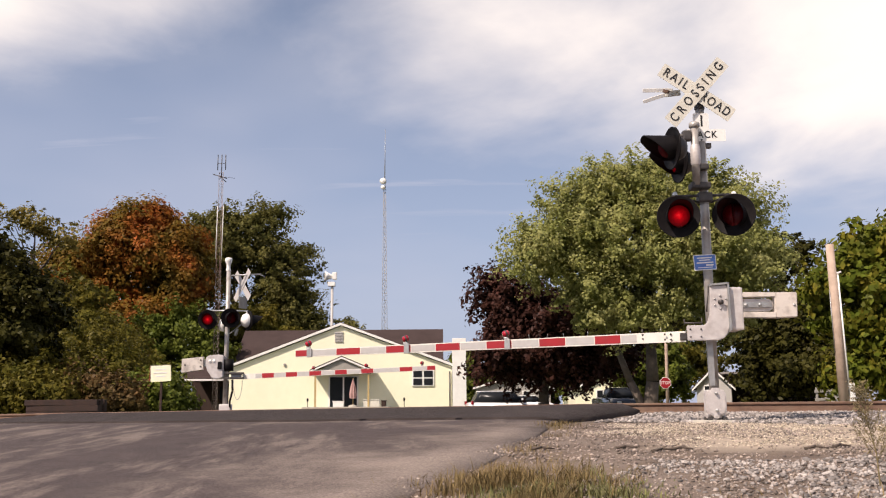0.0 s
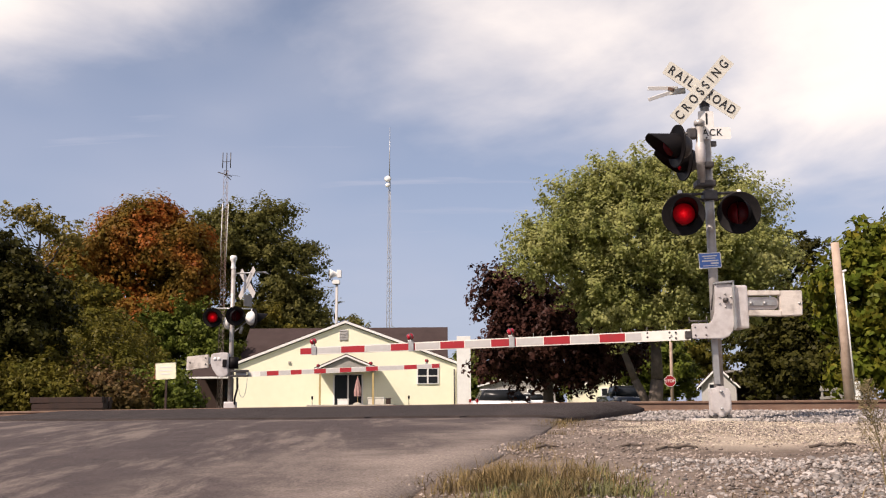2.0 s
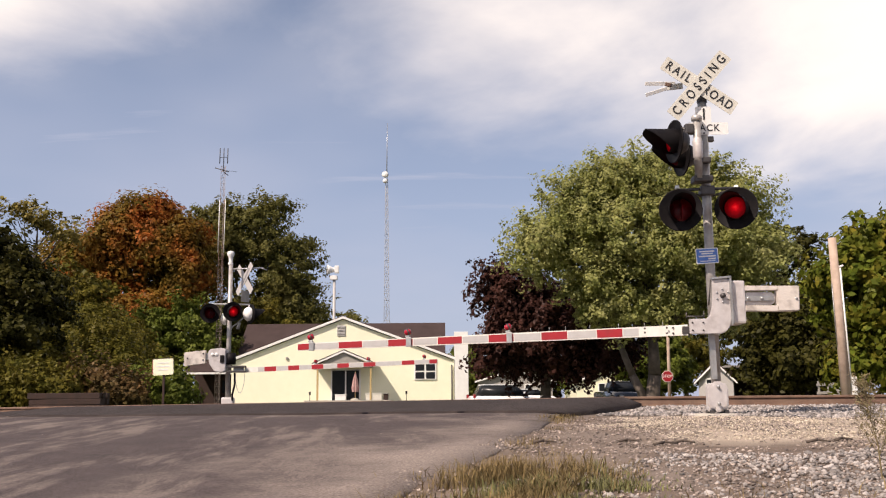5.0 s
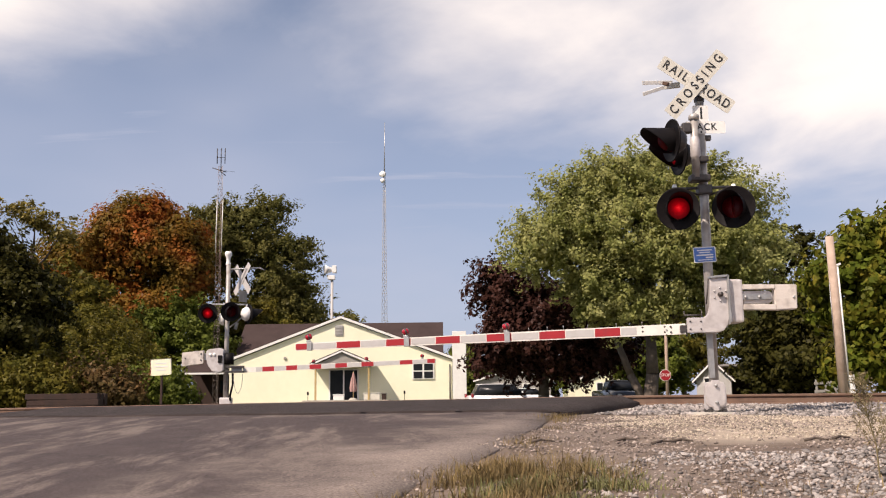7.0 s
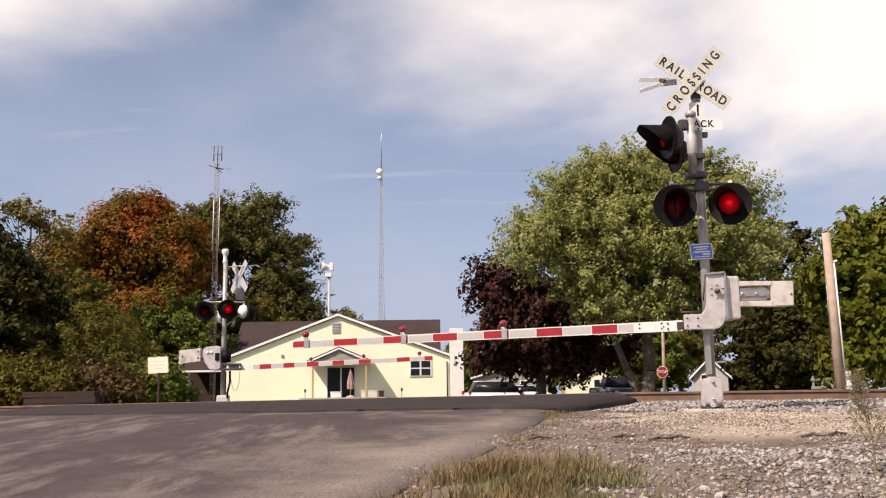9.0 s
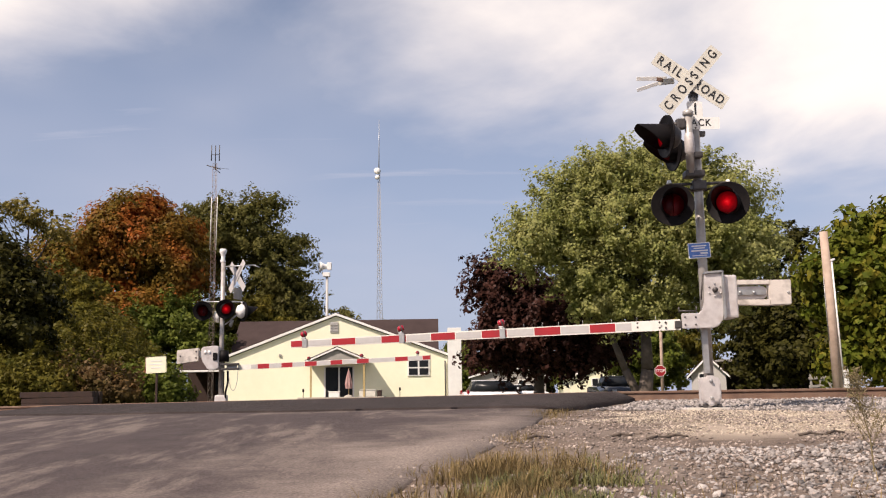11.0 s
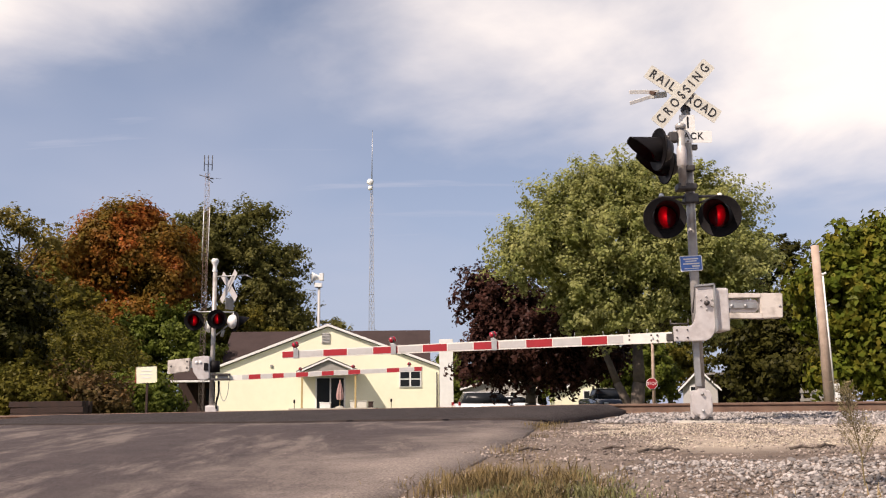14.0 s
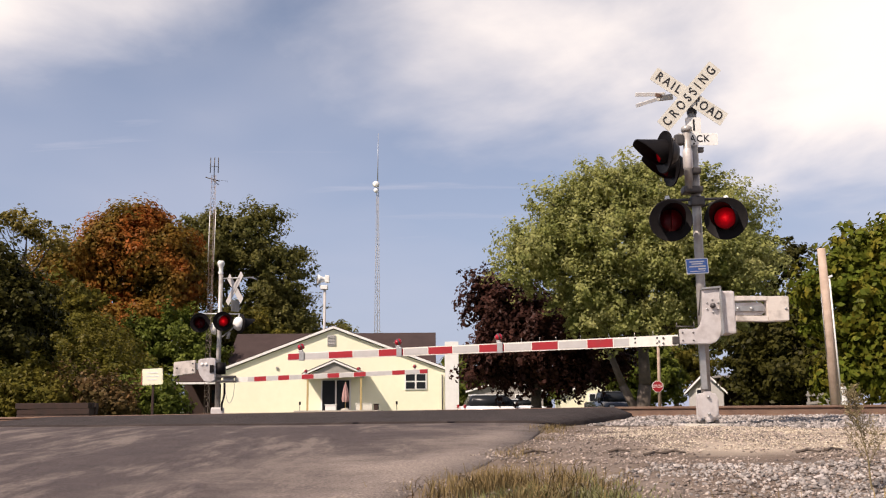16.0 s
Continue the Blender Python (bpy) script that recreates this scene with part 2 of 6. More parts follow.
M["feather"] = foliage("yellow_green_leaves", (0.20, 0.165, 0.04), (0.26, 0.20, 0.06), (0.13, 0.12, 0.03), 0.8, 0.35)
M["broad"] = foliage("broad_green_leaves", (0.075, 0.105, 0.012), (0.12, 0.13, 0.018), (0.22, 0.17, 0.025), 1.1, 0.3)
M["rust_leaf"] = foliage("rusty_leaves", (0.15, 0.080, 0.034), (0.10, 0.070, 0.026), (0.055, 0.050, 0.018), 1.2)
# leaf colours darkened to stand in for shade on the trees
M["deep"] = foliage("painted_shade_leaves", (0.036, 0.035, 0.008), (0.056, 0.050, 0.012), (0.024, 0.025, 0.006), 0.5, 0.16)
M["stone"] = material("ballast_stone", (0.37, 0.33, 0.305), (0.17, 0.148, 0.135), 0.9, 0, 3, 0.3, 40, island=0.6)
M["tan"] = material("limestone_chips", (0.52, 0.44, 0.345), (0.40, 0.335, 0.26), 0.9, 0, 3, island=0.4)
M["straw"] = material("dry_grass", (0.23, 0.155, 0.060), (0.115, 0.082, 0.028), 0.8, 0, 1.5, island=0.45)
M["grass"] = material("green_grass", (0.10, 0.12, 0.035), (0.15, 0.14, 0.05), 0.8, 0, 1.5, island=0.45)
M["weed"] = material("dry_weed", (0.22, 0.17, 0.085), (0.14, 0.11, 0.05), 0.85, 0, 3, island=0.4)
M["cloth"] = material("faded_umbrella_cloth", (0.30, 0.13, 0.13), (0.45, 0.31, 0.28), 0.9, 0, 6)


def asphalt(name, col, col2, worn, worn_amt, edge=False):
    m = material(name, col, col2, 0.92, 0, 3.0, 0.5, 120, spec=0.3)
    nt = m.node_tree
    N, L = nt.nodes.new, nt.links.new
    b = nt.nodes["Principled BSDF"]
    src = b.inputs["Base Color"].links[0].from_socket
    tc, mp = N("ShaderNodeTexCoord"), N("ShaderNodeMapping")
    mp.inputs["Rotation"].default_value = (0, 0, radians(32))
    mp.inputs["Scale"].default_value = (1.9, 0.42, 1)
    L(tc.outputs["Object"], mp.inputs[0])
    n = N("ShaderNodeTexNoise")
    n.inputs["Scale"].default_value, n.inputs["Detail"].default_value, n.inputs["Roughness"].default_value = 0.9, 9, 0.7
    L(mp.outputs[0], n.inputs["Vector"])
    r = N("ShaderNodeMapRange")
    r.inputs[1].default_value, r.inputs[2].default_value, r.inputs[4].default_value = 0.50, 0.61, worn_amt
    L(n.outputs["Fac"], r.inputs[0])
    mx = N("ShaderNodeMix")
    mx.data_type = "RGBA"
    fac = r.outputs[0]
    if edge:
        # sand and grit ground into the verge side of the road
        dt = N("ShaderNodeVectorMath")
        dt.operation = "DOT_PRODUCT"
        dt.inputs[1].default_value = (0.94, -0.342, 0)
        L(tc.outputs["Object"], dt.inputs[0])
        n5 = N("ShaderNodeTexNoise")
        n5.inputs["Scale"].default_value, n5.inputs["Detail"].default_value, n5.inputs["Roughness"].default_value = 0.8, 7, 0.65
        L(tc.outputs["Object"], n5.inputs["Vector"])
        ad = N("ShaderNodeMath")
        ad.operation = "MULTIPLY_ADD"
        L(n5.outputs["Fac"], ad.inputs[0])
        ad.inputs[1].default_value = 5.0
        L(dt.outputs["Value"], ad.inputs[2])
        r5 = N("ShaderNodeMapRange")
        r5.interpolation_type = "SMOOTHSTEP"
        r5.inputs[1].default_value, r5.inputs[2].default_value, r5.inputs[4].default_value = -2.1, 0.3, 0.95
        L(ad.outputs[0], r5.inputs[0])
        mxx = N("ShaderNodeMath")
        mxx.operation = "MAXIMUM"
        L(fac, mxx.inputs[0])
        L(r5.outputs[0], mxx.inputs[1])
        fac = mxx.outputs[0]
    L(fac, mx.inputs[0])
    L(src, mx.inputs[6])
    mx.inputs[7].default_value = (*worn, 1)
    # single pale and dark chips of stone
    vo = N("ShaderNodeTexNoise")
    vo.inputs["Scale"].default_value, vo.inputs["Detail"].default_value = 55, 3
    L(tc.outputs["Object"], vo.inputs["Vector"])
    r2 = N("ShaderNodeMapRange")
    r2.inputs[1].default_value, r2.inputs[2].default_value, r2.inputs[3].default_value, r2.inputs[4].default_value = 0.3, 0.7, 0.6, 1.4
    L(vo.outputs["Fac"], r2.inputs[0])
    hs = N("ShaderNodeHueSaturation")
    L(mx.outputs[2], hs.inputs["Color"])
    L(r2.outputs[0], hs.inputs["Value"])
    L(hs.outputs[0], b.inputs["Base Color"])
    return m


M["asphalt"] = asphalt("worn_asphalt", (0.078, 0.058, 0.055), (0.050, 0.038, 0.037), (0.25, 0.20, 0.17), 0.5, True)
M["newasphalt"] = asphalt("dark_asphalt", (0.036, 0.026, 0.024), (0.026, 0.019, 0.017), (0.056, 0.042, 0.038), 0.5)
M["earth"] = material("gravelly_earth", (0.175, 0.125, 0.092), (0.095, 0.068, 0.052), 0.95, 0, 6, 0.9, 45, stain=(0.22, 0.175, 0.145), stain_scale=1.1, stain_amt=0.55)


def limestone_dust(m):
    """Pale limestone dust trodden into the earth round the signal's foot."""
    nt = m.node_tree
    N, L = nt.nodes.new, nt.links.new
    b = nt.nodes["Principled BSDF"]
    src = b.inputs["Base Color"].links[0].from_socket
    tc, n = N("ShaderNodeTexCoord"), N("ShaderNodeTexNoise")
    n.inputs["Scale"].default_value, n.inputs["Detail"].default_value = 0.9, 6
    L(tc.outputs["Object"], n.inputs["Vector"])

    def soft(axis, centre, reach):
        d, s1, a1, m1 = N("ShaderNodeVectorMath"), N("ShaderNodeMath"), N("ShaderNodeMath"), N("ShaderNodeMath")
        d.operation, s1.operation, a1.operation, m1.operation = "DOT_PRODUCT", "SUBTRACT", "ABSOLUTE", "DIVIDE"
        d.inputs[1].default_value = axis
        L(tc.outputs["Object"], d.inputs[0])
        L(d.outputs["Value"], s1.inputs[0])
        s1.inputs[1].default_value = centre
        L(s1.outputs[0], a1.inputs[0])
        L(a1.outputs[0], m1.inputs[0])
        m1.inputs[1].default_value = reach
        return m1.outputs[0]

    far_off, ad, mr, mx = N("ShaderNodeMath"), N("ShaderNodeMath"), N("ShaderNodeMapRange"), N("ShaderNodeMix")
    far_off.operation, ad.operation, mx.data_type = "MAXIMUM", "ADD", "RGBA"
    L(soft((0.342, 0.94, 0), 11.0, 2.1), far_off.inputs[0])
    L(soft((0.94, -0.342, 0), 4.0, 5.2), far_off.inputs[1])
    L(far_off.outputs[0], ad.inputs[0])
    L(n.outputs["Fac"], ad.inputs[1])
    mr.inputs[1].default_value, mr.inputs[2].default_value, mr.inputs[3].default_value, mr.inputs[4].default_value = 1.2, 1.6, 0.85, 0.0
    L(ad.outputs[0], mr.inputs[0])
    L(mr.outputs[0], mx.inputs[0])
    L(src, mx.inputs[6])
    mx.inputs[7].default_value = (0.40, 0.325, 0.25, 1)
    L(mx.outputs[2], b.inputs["Base Color"])


limestone_dust(M["earth"])

# ---- building helpers ----
A = Vector((0.94, -0.342, 0)).normalized()   # along the track, to the right
Nn = Vector((0.342, 0.94, 0)).normalized()   # across the track, away
YAW = math.degrees(math.atan2(A.y, A.x))


def at(u, s, z=0.0):
    """A point u metres along and s metres across the track."""
    return A * u + Nn * s + Vector((0, 0, z))


PROFILE = [(-40, -0.2), (0, 0.12), (3, 0.42), (5, 0.60), (8, 0.76), (10, 0.85), (12, 0.93), (13.4, 0.945), (15, 0.955), (16.5, 0.985), (17.4, 1.01), (20.4, 1.01), (22, 1.0), (26, 0.93), (34, 0.75), (45, 0.48), (400, 0.42), (4000, 0.2)]


def level(s):
    for (a, za), (b, zb) in zip(PROFILE, PROFILE[1:]):
        if s <= b:
            f = max(0.0, (s - a) / (b - a))
            return za + (zb - za) * f
    return PROFILE[-1][1]


def tilt(u):
    """The crossing falls gently to the left."""
    return 0.0085 * max(-20.0, min(0.0, u + 3.0))


def wob(x, y, k=1.0, amp=0.02):
    return amp * noise.noise(Vector((x * k, y * k, 0.3)))


def ground_z(x, y):
    s = Nn.x * x + Nn.y * y
    return level(s) + (tilt(A.x * x + A.y * y) if 13 < s < 28 else 0) + (wob(x, y, 0.8, 0.03) + wob(x, y, 3.1, 0.012) if -5 < s < 40 else 0)


def mesh_of(name, bm, mat, smooth=False):
    me = bpy.data.meshes.new(name)
    bm.normal_update()
    bm.to_mesh(me)
    bm.free()
    for m in mat if isinstance(mat, (list, tuple)) else [mat]:
        me.materials.append(m)
    if smooth:
        for p in me.polygons:
            p.use_smooth = True
    return me


def part(name, bm, mat, parent, label="", smooth=False):
    ob = new(name, mesh_of(name, bm, mat, smooth))
    ob.parent = parent
    if label:
        ob["label"] = label
    return ob


def empty(name, m, label, category, group="", kind=""):
    ob = new(name)
    ob.empty_display_size = 0.2
    ob.matrix_basis = m
    return tagged(ob, label, category, group, kind)


def box(bm, c, s, bev=0.0, m=None):
    """A box with centre c and size s, its edges rounded by bev, turned by m."""
    got = bmesh.ops.create_cube(bm, size=1.0)
    vs = got["verts"]
    for v in vs:
        v.co = Vector((v.co.x * s[0], v.co.y * s[1], v.co.z * s[2]))
    if bev:
        es = list({e for v in vs for e in v.link_edges})
        made = bmesh.ops.bevel(bm, geom=es, offset=bev, segments=2, affect="EDGES", profile=0.6)
        vs = list({v for f in made["faces"] for v in f.verts})
    t = Matrix.Translation(c)
    for v in vs:
        v.co = t @ (m @ v.co if m else v.co)
    return bm


def rod(bm, p, q, r0, r1=None, n=12, caps=True):
    """A tapered rod from p to q."""
    p, q = Vector(p), Vector(q)
    r1 = r0 if r1 is None else r1
    d = (q - p).to_track_quat("Z", "Y").to_matrix()
    rings = []
    for c, r in ((p, r0), (q, r1)):
        rings.append([bm.verts.new(c + d @ Vector((math.cos(2 * math.pi * i / n) * r, math.sin(2 * math.pi * i / n) * r, 0))) for i in range(n)])
    for i in range(n):
        f = bm.faces.new((rings[0][i], rings[0][(i + 1) % n], rings[1][(i + 1) % n], rings[1][i]))
        f.smooth = True
    if caps:
        bm.faces.new(rings[0][::-1])
        bm.faces.new(rings[1])
    return bm


def lathe(bm, prof, n=24, m=None):
    """Turns the profile (radius, height) round the z axis, then applies m."""
    rings = []
    for r, z in prof:
        rings.append([bm.verts.new(Vector((r * math.cos(2 * math.pi * i / n), r * math.sin(2 * math.pi * i / n), z))) for i in range(n)])
    vs = [v for ring in rings for v in ring]
    for a, b in zip(rings, rings[1:]):
        for i in range(n):
            f = bm.faces.new((a[i], a[(i + 1) % n], b[(i + 1) % n], b[i]))
            f.smooth = True
    for v in vs:
        if m:
            v.co = m @ v.co
    return bm


def slab(bm, pts, thick, m=None):
    """A plate of that outline in x and z, thick along y, front at y = 0."""
    a = [bm.verts.new(Vector((x, 0, z))) for x, z in pts]
    b = [bm.verts.new(Vector((x, thick, z))) for x, z in pts]
    bm.faces.new(a)
    bm.faces.new(b[::-1])
    k = len(pts)
    for i in range(k):
        bm.faces.new((a[(i + 1) % k], a[i], b[i], b[(i + 1) % k]))
    for v in a + b:
        if m:
            v.co = m @ v.co
    return bm


def B():
    return bmesh.new()


def raw_mesh(name, co, faces, mat, per=4):
    """A mesh from arrays of corners and faces of equal size."""
    me = bpy.data.meshes.new(name)
    me.vertices.add(len(co))
    me.vertices.foreach_set("co", np.ascontiguousarray(co, dtype=np.float32).ravel())
    me.loops.add(faces.size)
    me.loops.foreach_set("vertex_index", np.ascontiguousarray(faces, dtype=np.int32).ravel())
    me.polygons.add(len(faces))
    me.polygons.foreach_set("loop_start", np.arange(0, faces.size, per, dtype=np.int32))
    me.polygons.foreach_set("loop_total", np.full(len(faces), per, dtype=np.int32))
    me.update(calc_edges=True)
    me.materials.append(mat)
    return me


def words(name, body, size, mat, parent, m, label="", squeeze=1.0, width=0.0):
    """Raised lettering as a mesh, centred at m, in its x-y plane."""
    cu = bpy.data.curves.new(name, "FONT")
    cu.body, cu.size, cu.align_x, cu.align_y, cu.extrude = body, size, "CENTER", "CENTER", 0.0015
    cu.offset = 0.0015
    tmp = bpy.data.objects.new(name, cu)
    if width:
        # space the letters out to the given width
        spans = []
        for gap in (1.0, 1.6):
            cu.space_character = gap
            me = bpy.data.meshes.new_from_object(tmp)
            xs = [v.co.x for v in me.vertices]
            spans.append((max(xs) - min(xs)) * squeeze)
            bpy.data.meshes.remove(me)
        cu.space_character = 1.0 + 0.6 * (width - spans[0]) / (spans[1] - spans[0])
    me = bpy.data.meshes.new_from_object(tmp)
    bpy.data.objects.remove(tmp)
    for v in me.vertices:
        v.co.x *= squeeze
    me.materials.clear()
    me.materials.append(mat)
    me.name = name
    ob = new(name, me)
    ob.parent = parent
    ob.matrix_basis = m
    if label:
        ob["label"] = label
    return ob


UP_FACE = pose(0, 0, 0, 90)  # turns the x-y plane to face -y

# ---- ground, road, track ----
def build_ground():
    # finer strips near the camera, wide ones to the horizon
    us = [-3000, -800, -250, -90, -50, -35] + [-28 + 0.6 * i for i in range(80)] + [22, 30, 45, 90, 250, 800, 3000]
    ss = [-600, -120, -30, -6] + [-3 + 0.35 * i for i in range(90)] + [30, 34, 40, 55, 80, 120, 200, 400, 900, 1800, 3500]
    bm = B()
    grid = []
    for s in ss:
        row = []
        for u in us:
            p = at(u, s)
            row.append(bm.verts.new((p.x, p.y, ground_z(p.x, p.y) - (0.04 if -60 < u < -2.9 and s < 22 else 0))))
        grid.append(row)
    for i in range(len(ss) - 1):
        for j in range(len(us) - 1):
            f = bm.faces.new((grid[i][j], grid[i][j + 1], grid[i + 1][j + 1], grid[i + 1][j]))
            f.material_index = 1 if ss[i] > 24 else 0
            f.smooth = True
    ob = new("ground", mesh_of("ground", bm, [M["earth"], M["lawn"]]))
    tagged(ob, "gravelly brown earth sloping up to the railway", "ground", kind="structure")


def sheet(name, us_at, s0, s1, ds, lift, mat, label, category, thick=0.12, nu=40):
    """A paved sheet that follows the ground; us_at(s) gives its two edges."""
    bm = B()
    rows = []
    k = int((s1 - s0) / ds)
    for i in range(k + 1):
        s = s0 + (s1 - s0) * i / k
        a, b = us_at(s)
        row = []
        for j in range(nu + 1):
            u = a + (b - a) * j / nu
            p = at(u, s)
            e = min(1.0, min(j, nu - j) / 1.0)
            row.append(bm.verts.new((p.x, p.y, level(s) + tilt(u) * max(0, min(1, (s - 12) / 3)) + wob(p.x, p.y, 0.5, 0.015) + (lift(s) if not isinstance(lift, float) else lift) * (0.35 + 0.65 * e) + wob(p.x, p.y, 4, 0.004))))
        rows.append(row)
    for i in range(k):
        for j in range(nu):
            f = bm.faces.new((rows[i][j], rows[i][j + 1], rows[i + 1][j + 1], rows[i + 1][j]))
            f.smooth = True
    edge = [e for e in bm.edges if e.is_boundary]
    got = bmesh.ops.extrude_edge_only(bm, edges=edge)
    for v in got["geom"]:
        if isinstance(v, bmesh.types.BMVert):
            v.co.z -= thick
    ob = new(name, mesh_of(name, bm, mat))
    return tagged(ob, label, category, kind="structure")


M["lawn"] = material("mown_grass", (0.07, 0.085, 0.03), (0.12, 0.11, 0.045), 0.95, 0, 0.8, 0.6, 30)
build_ground()


def edge_wave(s, seed, amp=0.12):
    return amp * noise.noise(Vector((s * 0.9, seed, 0))) + amp * 0.5 * noise.noise(Vector((s * 3.3, seed, 5)))


def road_edges(s):
    r = -2.32 if s < 6 else -2.32 - 0.013 * (s - 6) ** 2 - 0.03 * (s - 6)
    return -26 - 0.2 * max(0, 14 - s), r + edge_wave(s, 2.0)


sheet("road", road_edges, -34, 14.7, 0.35, 0.035, M["asphalt"], "worn grey asphalt road with pale scuffed patches", "road", nu=60)
sheet("crossing_pavement", lambda s: (-15.2 + edge_wave(s, 9.0, 0.1) + 0.25 * (s - 18), -2.75 + edge_wave(s, 4.0, 0.1) - 0.12 * abs(s - 18)), 13.9, 18.05, 0.2, lambda s: 0.06 + 0.125 * min(1, (s - 13.9) / 3.0), M["newasphalt"], "dark newer asphalt apron before the rails", "pavement", thick=0.2)
sheet("crossing_panel", lambda s: (-15.9, -2.7), 18.22, 19.58, 0.3, 0.17, M["newasphalt"], "dark asphalt between the two rails", "pavement", thick=0.2)
sheet("far_pavement", lambda s: (-15.9, -2.7 - 0.05 * (s - 19.7)), 19.75, 60, 0.8, lambda s: max(0.03, 0.165 - 0.05 * (s - 19.7)), M["newasphalt"], "dark asphalt road beyond the rails", "road", thick=0.2)


def build_rail(s, name="rail"):
    z0 = 1.025
    # rail section: foot, web, head
    sec = [(-0.075, 0), (0.075, 0), (0.075, 0.012), (0.012, 0.03), (0.009, 0.125), (0.036, 0.14), (0.036, 0.168), (0.03, 0.178), (-0.03, 0.178), (-0.036, 0.168), (-0.036, 0.14), (-0.009, 0.125), (-0.012, 0.03), (-0.075, 0.012)]
    bm = B()
    ends = []
    for u in (-60, -23, -3, 60):
        c = at(u, s, z0 + tilt(u))
        ends.append([bm.verts.new(c + Nn * x + Vector((0, 0, z))) for x, z in sec])
    k = len(sec)
    for a, b in zip(ends, ends[1:]):
        for i in range(k):
            f = bm.faces.new((a[i], a[(i + 1) % k], b[(i + 1) % k], b[i]))
            f.material_index = 1 if i == 7 else 0
    bm.faces.new(ends[0][::-1])
    bm.faces.new(ends[-1])
    bmesh.ops.recalc_face_normals(bm, faces=bm.faces)
    return tagged(new(name, mesh_of(name, bm, [M["rail"], M["railtop"]])), "long brown rusty steel rail on wooden ties", "rail", "rails of the track")


build_rail(18.14)
build_rail(19.66)


# ---- trees ----
def tree(name, base, label, crowns, trunk_r, fork_z, mat, leaf, count, seed, group="trees", clump=0.55, droop=0.25, limbs=9, shell=0.45, flat=0.4, bark=None, lean=(0, 0), style="bough", per=70, wind=(0.0, 0.0), stems=()):
    """A tapered trunk, limbs to the crown masses, and a crown of many folded leaves: in boughs that reach outwards, or in round clumps.
    stems: further trunks, each a row of points."""
    rng = np.random.default_rng(seed)
    th = empty(name, Matrix.Translation(base), label, "bush" if trunk_r < 0.05 else "tree", group)
    bm = B()
    top = Vector((lean[0], lean[1], fork_z))
    mid = top * 0.5 + Vector((rng.normal(0, 0.05), rng.normal(0, 0.05), 0))
    rod(bm, (0, 0, -0.15), mid, trunk_r * 1.25, trunk_r * 0.95, 10)
    rod(bm, mid, top, trunk_r * 0.95, trunk_r * 0.75, 10)
    for row in stems:
        for i, (p, q) in enumerate(zip(row, row[1:])):
            rod(bm, p, q, trunk_r * (0.72 - 0.14 * i), trunk_r * (0.60 - 0.14 * i), 8)
    vol = np.array([c[3] * c[4] * c[5] for c in crowns]) ** 0.75
    vol = vol / vol.sum()
    cl, vd = [], []
    for c, w in zip(crowns, vol):
        ctr = Vector(c[:3])
        for _ in range(max(1, int(limbs * w + 0.5))):
            d = Vector(rng.normal(0, 1, 3))
            d.z = abs(d.z) * 0.6
            d.normalize()
            end = ctr + Vector((d.x * c[3], d.y * c[4], d.z * c[5])) * 0.75
            k = top.lerp(ctr, 0.45) + Vector(rng.normal(0, 0.12, 3)) * c[3] * 0.5
            r = trunk_r * (0.28 + 0.2 * rng.random())
            rod(bm, top, k, r * 1.3, r * 0.8, 7, False)
            rod(bm, k, end, r * 0.8, r * 0.15, 6, False)
            e2 = end + Vector(rng.normal(0, 0.3, 3)) * c[3] * 0.4
            rod(bm, k.lerp(end, 0.5), e2, r * 0.35, r * 0.08, 5, False)
        # bough centres, most of them towards the outside
        m = max(6, int(count * w / per))
        v = rng.normal(0, 1, (m, 3))
        v /= np.linalg.norm(v, axis=1)[:, None]
        rad = shell + (0.98 - shell) * rng.random(m) ** 0.55
        rough = 1 + 0.15 * np.sin(v[:, 0] * 5 + seed) * np.cos(v[:, 1] * 6) + 0.11 * np.sin(v[:, 2] * 9 + v[:, 0] * 7)
        pts = v * (rad * rough)[:, None] * np.array(c[3:6]) + np.array(c[:3])
        keep = pts[:, 2] > c[2] - c[5] * 0.97
        cl.append(pts[keep])
        vd.append((v / np.array(c[3:6]) * min(c[3:6]))[keep])
    part("trunk", bm, bark or M["bark"], th)
    cl, vd = np.concatenate(cl), np.concatenate(vd)
    vd /= np.linalg.norm(vd, axis=1)[:, None]
    reps = max(1, count // len(cl))
    grow = clump * (0.45 + 1.0 * rng.random((len(cl), 1)) ** 1.6)
    axis = vd * np.array([1, 1, 0.6]) + rng.normal(0, 0.3, (len(cl), 3)) + np.array([wind[0], 0, wind[1] - droop])
    axis /= np.linalg.norm(axis, axis=1)[:, None]
    R = lambda q: np.repeat(q, reps, axis=0)
    k = reps * len(cl)
    g = rng.normal(0, 1, (k, 3))
    g *= np.minimum(1.0, 1.6 / np.linalg.norm(g, axis=1))[:, None]
    if style == "bough":
        t = rng.random((k, 1)) * 1.9 - 0.7
        off = R(axis) * t * R(grow) * 1.35 + g * R(grow) * (0.42 - 0.2 * np.maximum(t, 0)) - np.array([0, 0, 0.25]) * droop * np.maximum(t, 0) ** 2 * R(grow)
        side = g
    else:
        off = g * R(grow) * np.array([0.75, 0.75, 0.6])
        side = g * 1.2
    pos = R(cl) + off
    pos[:, 2] = np.maximum(pos[:, 2], 0.15)
    nrm = R(vd) * 0.65 + side * 0.55 + rng.normal(0, 0.45, (k, 3)) + np.array([0, 0, flat])
    nrm /= np.linalg.norm(nrm, axis=1)[:, None]
    t = np.cross(nrm, rng.normal(0, 1, (k, 3)))
    t /= np.linalg.norm(t, axis=1)[:, None]
